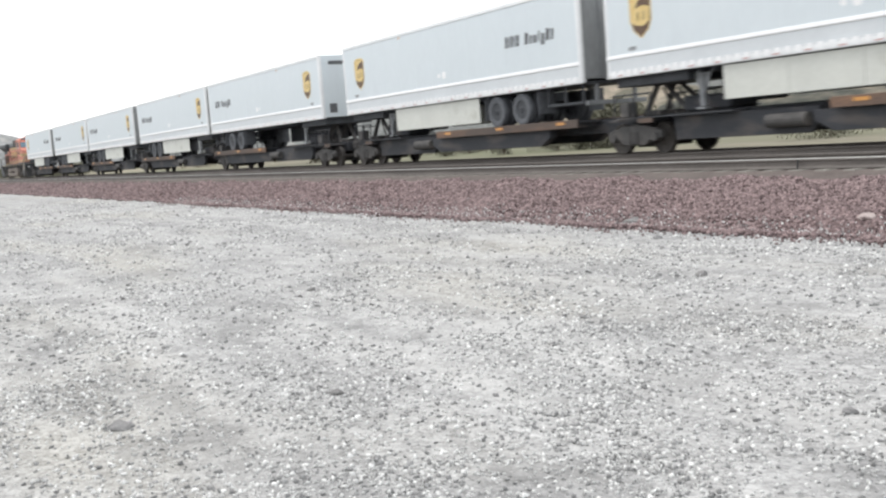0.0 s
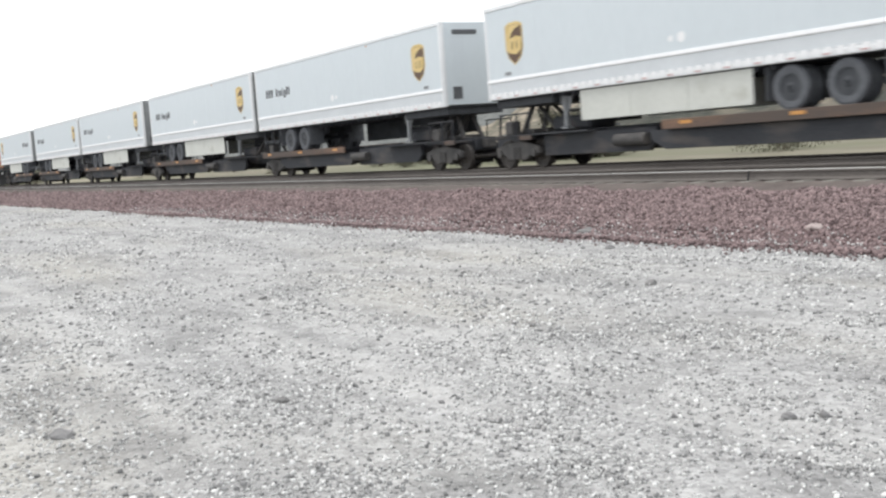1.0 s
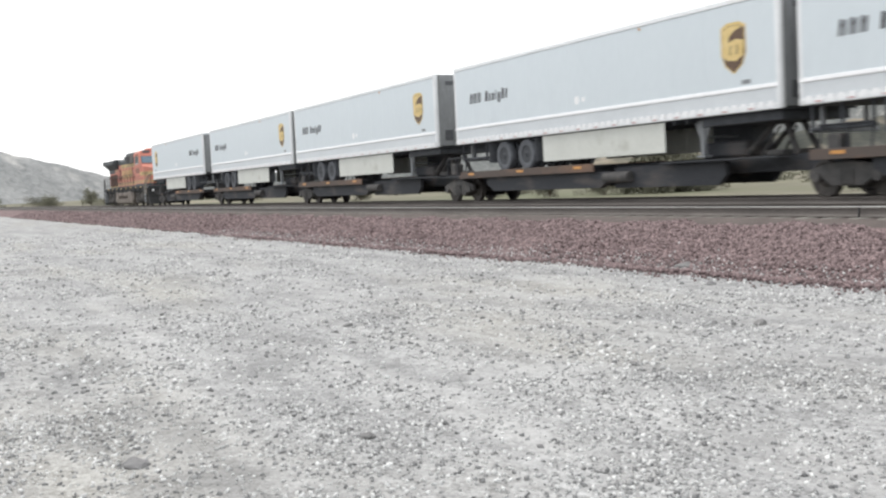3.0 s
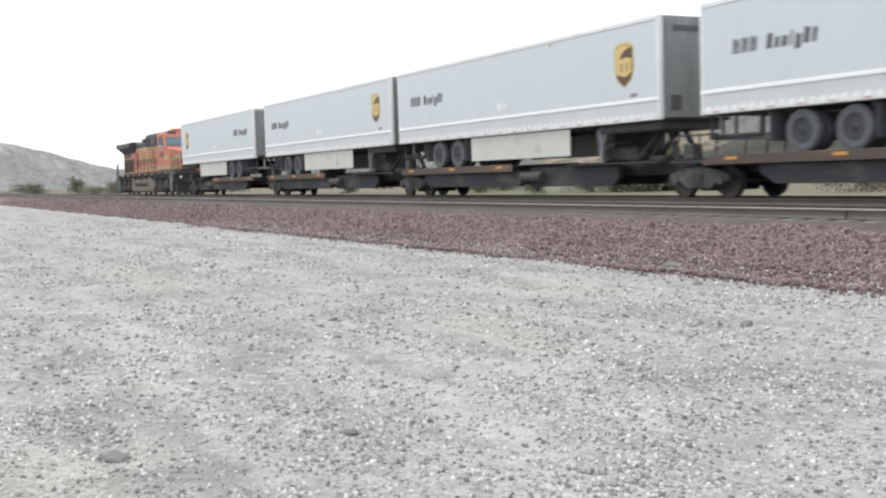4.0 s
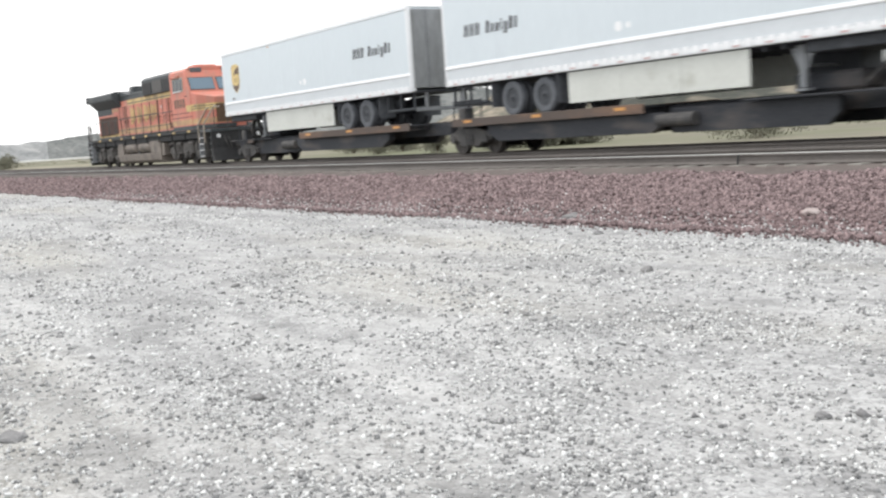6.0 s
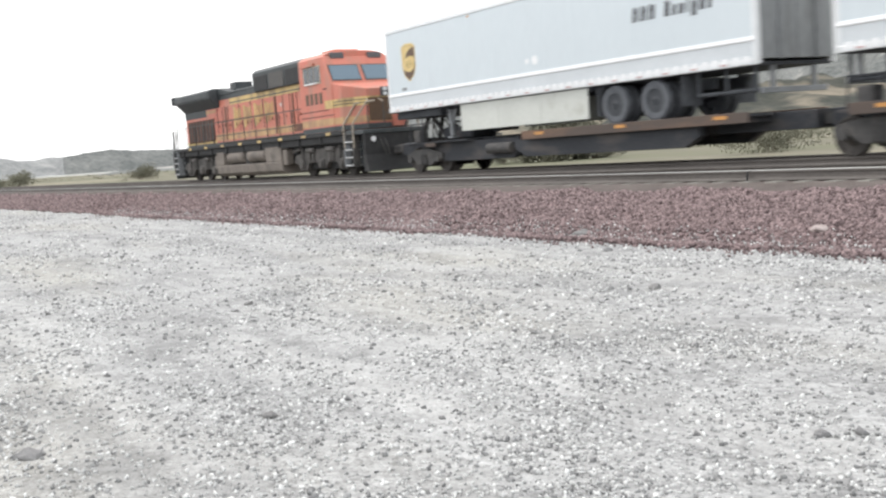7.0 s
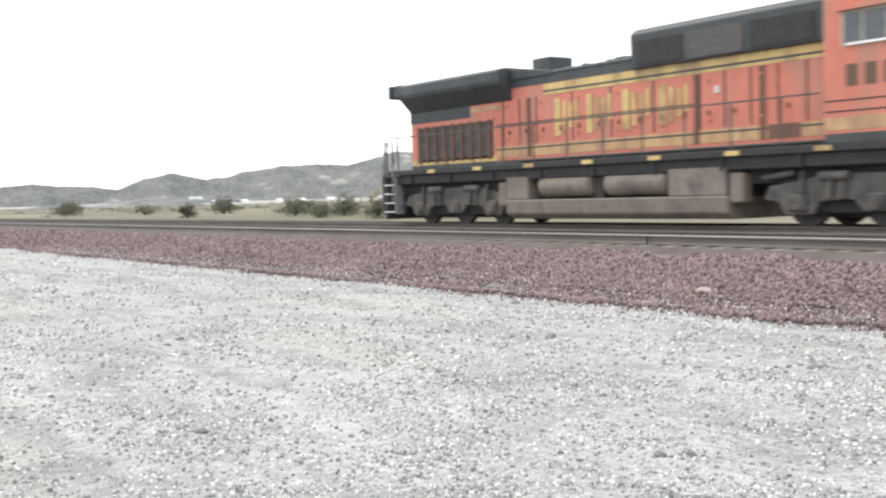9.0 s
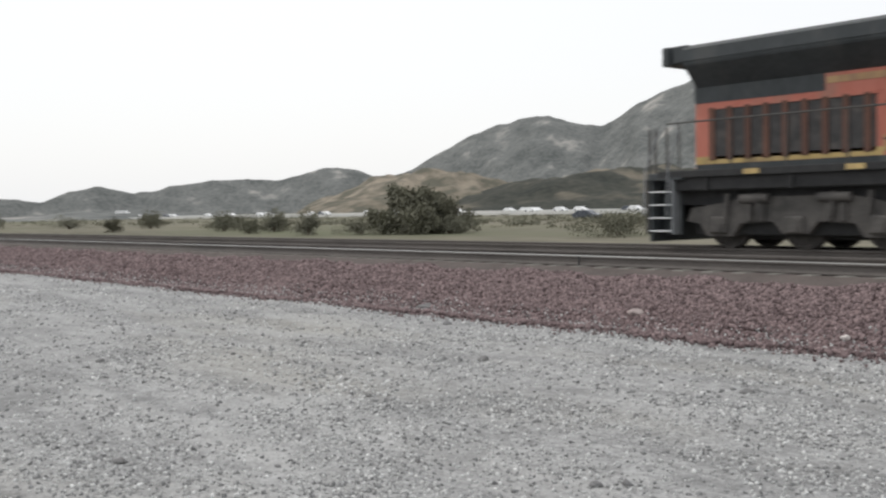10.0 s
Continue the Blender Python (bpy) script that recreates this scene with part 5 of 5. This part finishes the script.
    part("coupler", box(fresh(), 22.4, 23.2, -0.18, 0.18, 0.72, 1.02, 0.04), TRUCK_STEEL, loco)
    part("coupler", box(fresh(), -0.1, 0.8, -0.18, 0.18, 0.72, 1.02, 0.04), TRUCK_STEEL, loco)
    part("rear_platform", box(fresh(), 0.4, 1.4, -1.5, 1.5, 1.55, 1.72, 0.02), GREEN_BLACK, loco)
    part("rear_pilot", box(fresh(), 0.42, 0.52, -1.45, 1.45, 0.15, 1.55, 0.02), GREEN_BLACK, loco)
    # steps at both ends
    for side in (-1, 1):
        for x, tilt in ((21.3, 1), (0.75, -1)):
            for k in range(5):
                z = 0.38 + k * 0.3
                y0, y1 = sorted((side * 1.1, side * 1.5))
                part("step", box(fresh(), x - 0.3, x + 0.3, y0, y1, z, z + 0.03, 0.005), WHITE_PLATE if k < 4 else STANCHION, loco, "worn bright step")
            part("step_panel", box(fresh(), x - 0.34, x + 0.34, *sorted((side * 1.02, side * 1.08)), 0.3, 1.58, 0.01), GREEN_BLACK, loco)
            for dx in (-0.36, 0.36):
                part("step_side", box(fresh(), x + dx - 0.025, x + dx + 0.025, *sorted((side * 1.2, side * 1.5)), 0.32, 1.6, 0.01), HUB if tilt * dx < 0 else STANCHION, loco)
        for dx, lean in ((-0.36, 0.55), (0.42, 0.65)):
            bm = tube(fresh(), (21.3 + dx, side * 1.47, 1.05), (21.3 + dx, side * 1.47, 1.95), 0.035, 8)
            tube(bm, (21.3 + dx, side * 1.47, 1.95), (21.3 + dx + lean, side * 1.15, 2.75), 0.035, 8)
            tube(bm, (21.3 + dx + lean, side * 1.15, 2.75), (21.3 + dx + lean + 0.2, side * 0.9, 2.78), 0.035, 8)
            part("step_handrail", bm, RAIL_PIPE, loco, "pale bent handrail")
        for dx, lean in ((-0.3, 0.4), (0.36, 0.3)):
            bm = tube(fresh(), (0.6 + dx, side * 1.5, 0.75), (0.65 + dx, side * 1.5, 1.8), 0.02, 8)
            tube(bm, (0.65 + dx, side * 1.5, 1.8), (0.65 + dx + lean, side * 1.47, 2.7), 0.02, 8)
            part("step_handrail", bm, HUB, loco, "pale bent handrail")
        for x in (0.46, 0.62, 0.95):
            part("end_stanchion", tube(fresh(), (x, side * 1.45, 1.6), (x, side * 1.45, 2.75), 0.028, 8), STANCHION, loco)
        # walkway handrail
        for k in range(12):
            x = 1.3 + k * 1.36
            part("stanchion", tube(fresh(), (x, side * 1.46, WALK - 0.1), (x, side * 1.46, 2.86), 0.022, 8), STANCHION, loco)
        part("handrail", tube(fresh(), (0.95, side * 1.46, 2.84), (17.2, side * 1.46, 2.84), 0.02, 8), STANCHION, loco, "thin pipe handrail")
    # fuel tank, reservoirs, boxes
    part("fuel_tank", extrude_x(fresh(), [(-1.45, 0.72), (-1.4, 0.32), (-1.15, 0.17), (1.15, 0.17), (1.4, 0.32), (1.45, 0.72)], 6.75, 14.75, 0.03), TANK_DUST, loco, "dusty brown fuel tank")
    part("tank_top", box(fresh(), 6.75, 14.75, -1.0, 1.0, 0.72, 1.32), BLACK_GAP, loco)
    for side in (-1, 1):
        for x0, x1 in ((8.15, 10.25), (10.7, 12.85)):
            bm = tube(fresh(), (x0 + 0.1, side * 1.16, 1.08), (x1 - 0.1, side * 1.16, 1.08), 0.3, 22)
            tube(bm, (x0, side * 1.16, 1.08), (x0 + 0.1, side * 1.16, 1.08), 0.2, 22, 0.3)
            tube(bm, (x1 - 0.1, side * 1.16, 1.08), (x1, side * 1.16, 1.08), 0.3, 22, 0.2)
            for xx in (x0 + 0.4, x1 - 0.4):
                tube(bm, (xx - 0.03, side * 1.16, 1.08), (xx + 0.03, side * 1.16, 1.08), 0.312, 22)
            part("air_reservoir", bm, TANK_DUST, loco, "pale dusty air reservoir")
        part("equipment_box", box(fresh(), 6.8, 7.75, *sorted((side * 0.9, side * 1.42)), 0.72, 1.38, 0.03), TANK_DUST, loco)
        part("equipment_box", box(fresh(), 12.95, 14.7, *sorted((side * 0.9, side * 1.42)), 0.72, 1.4, 0.03), TANK_DUST, loco)
        part("valve_bracket", box(fresh(), 10.3, 10.65, *sorted((side * 0.9, side * 1.3)), 0.6, 1.3, 0.03), BLACK_GAP, loco)
        part("pipe", tube(fresh(), (5.6, side * 1.35, 1.48), (16.0, side * 1.35, 1.48), 0.035, 8), STANCHION, loco)
    # three-axle trucks
    for x in (4.05, 18.35):
        bm = fresh()
        for side in (-1, 1):
            y0, y1 = sorted((side * 1.02, side * 1.2))
            pts = [(-2.75, 0.62), (-2.6, 0.92), (-1.9, 1.0), (-1.2, 1.14), (1.2, 1.14), (1.9, 1.0), (2.6, 0.92), (2.75, 0.62)]
            for c in (1.86, 0.0, -1.86):
                pts += [(c + 0.52, 0.56), (c + 0.34, 0.28), (c - 0.34, 0.28), (c - 0.52, 0.56)] if c else [(0.52, 0.6), (0.3, 0.34), (-0.3, 0.34), (-0.52, 0.6)]
            prism(bm, [(x + a, b) for a, b in pts], y0, y1)
            for c in (-1.86, 0.0, 1.86):
                box(bm, x + c - 0.22, x + c + 0.22, *sorted((side * 1.18, side * 1.3)), 0.34, 0.72, 0.04)
                tube(bm, (x + c, side * 1.2, 0.52), (x + c, side * 1.34, 0.52), 0.15, 14)
            for c in (-0.93, 0.93):
                tube(bm, (x + c - 0.16, side * 1.22, 0.62), (x + c - 0.16, side * 1.22, 0.98), 0.09, 10)
                tube(bm, (x + c + 0.16, side * 1.22, 0.62), (x + c + 0.16, side * 1.22, 0.98), 0.09, 10)
                tube(bm, (x + c - 0.35, side * 1.26, 1.1), (x + c + 0.35, side * 1.26, 1.1), 0.1, 12)
        box(bm, x - 2.4, x + 2.4, -1.0, 1.0, 0.7, 1.1, 0.03)
        truck = part("truck", bm, TRUCK_DUST, loco, "dust-covered three-axle truck")
        for k in (-0.93, 0.93):
            part("traction_motor", box(fresh(), x + k - 0.62, x + k + 0.62, -0.66, 0.66, 0.2, 0.72, 0.05), BLACK_GAP, truck, "black greasy motor case")
        for side in (-1, 1):
            part("brake_rigging", box(fresh(), x - 2.65, x + 2.65, *sorted((side * 0.9, side * 0.98)), 0.3, 0.62, 0.02), BLACK_GAP, truck)
        for c in (-1.86, 0.0, 1.86):
            make_wheelset(truck, x + c, 0.533)
    return loco


# ---- put the train together ----
LEFT = [-19.14, -0.98, 15.86, 33.61, 50.35, 69.09, 86.43]
NOSE_RIGHT = [False, True, True, True, True, False, False]
TRUCKS = [(1.7, None), (0.8, None), (0.6, None), (-0.4, None), (1.1, 15.5), (1.0, None), (0.7, 15.8)]
GAPS = [1.6, 1.6, 0.7, 1.4, 0.7, 2.0, 1.2]
MOVERS = []

locomotive = make_locomotive()
locomotive.scale = (0.96, 0.96, 0.96)
MOVERS.append((locomotive, -42.66))
for left, right, trucks, gap in zip(LEFT, NOSE_RIGHT, TRUCKS, GAPS):
    MOVERS.append((make_rail_car(left, right, *trucks, gap), left))
# The bare trailer's front wall goes without that shade, in the side colour.
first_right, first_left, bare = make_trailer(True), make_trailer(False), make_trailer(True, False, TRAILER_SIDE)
tagged(bare, "pale grey box trailer without skirts, landing gear in view")
for k, (left, right) in enumerate(zip(LEFT, NOSE_RIGHT)):
    proto = bare if k == 4 else first_right if right else first_left
    used = any(m[0] is proto for m in MOVERS)
    MOVERS.append((copy_thing(proto, pose(0, 0, 0)) if used else proto, left))

make_plants()
make_vehicles()

# marked rocks on the lot and on the bank
make_rock("rock", -7.05, 2.88, 0.01, 0.1, DARK_ROCK, "small dark angular rock on pale gravel", 1)
make_rock("rock", -7.42, 1.36, -0.02, 0.18, MID_ROCK, "grey rounded rock half sunk in gravel", 2)
make_rock("rock", -9.05, 8.45, 0.01, 0.16, DARK_ROCK, "dark rock on pale gravel", 3)
make_rock("rock", -4.12, 5.02, 0.0, 0.09, MID_ROCK, "small dark rock on pale gravel", 4)
make_rock("rock", -8.08, 5.97, 0.0, 0.09, DARK_ROCK, "small dark rock on pale gravel", 5)
make_rock("rock", -12.7, 5.02, 0.0, 0.13, DARK_ROCK, "small dark rock on pale gravel", 6)
make_rock("rock", -12.5, 10.78, 0.02, 0.15, MID_ROCK, "dark stone stub at the foot of the bank", 7)
make_rock("rock", -9.98, 12.55, 0.22, 0.24, DULL_ROCK, "pale pinkish rock on red ballast", 8)
make_rock("rock", -14.7, 12.12, 0.05, 0.3, DARK_ROCK, "dark slab at the foot of the bank", 9)
make_rock("rock", -6.35, 12.3, 0.15, 0.12, PALE_ROCK, "small white rock on red ballast", 10)
make_rock("rock", -5.4, 8.7, 0.0, 0.15, DARK_ROCK, "dark rock on pale gravel", 11)


def motions():
    """The train rolls past at an even pace; its wheels turn."""
    for ob, start in MOVERS:
        walk(ob, [(t, pose(start + s, FAR_TRACK, RAIL_TOP)) for t, s in TRAIN])
    times = [k / 30 for k in range(301)]
    way = np.interp(times, [t for t, _ in TRAIN], [s for _, s in TRAIN])
    for ob, x, r in WHEELS:
        walk(ob, [(t, pose(x, 0, r, 0, math.degrees((s - way[0]) / r) % 360, 0)) for t, s in zip(times, way)])


motions()
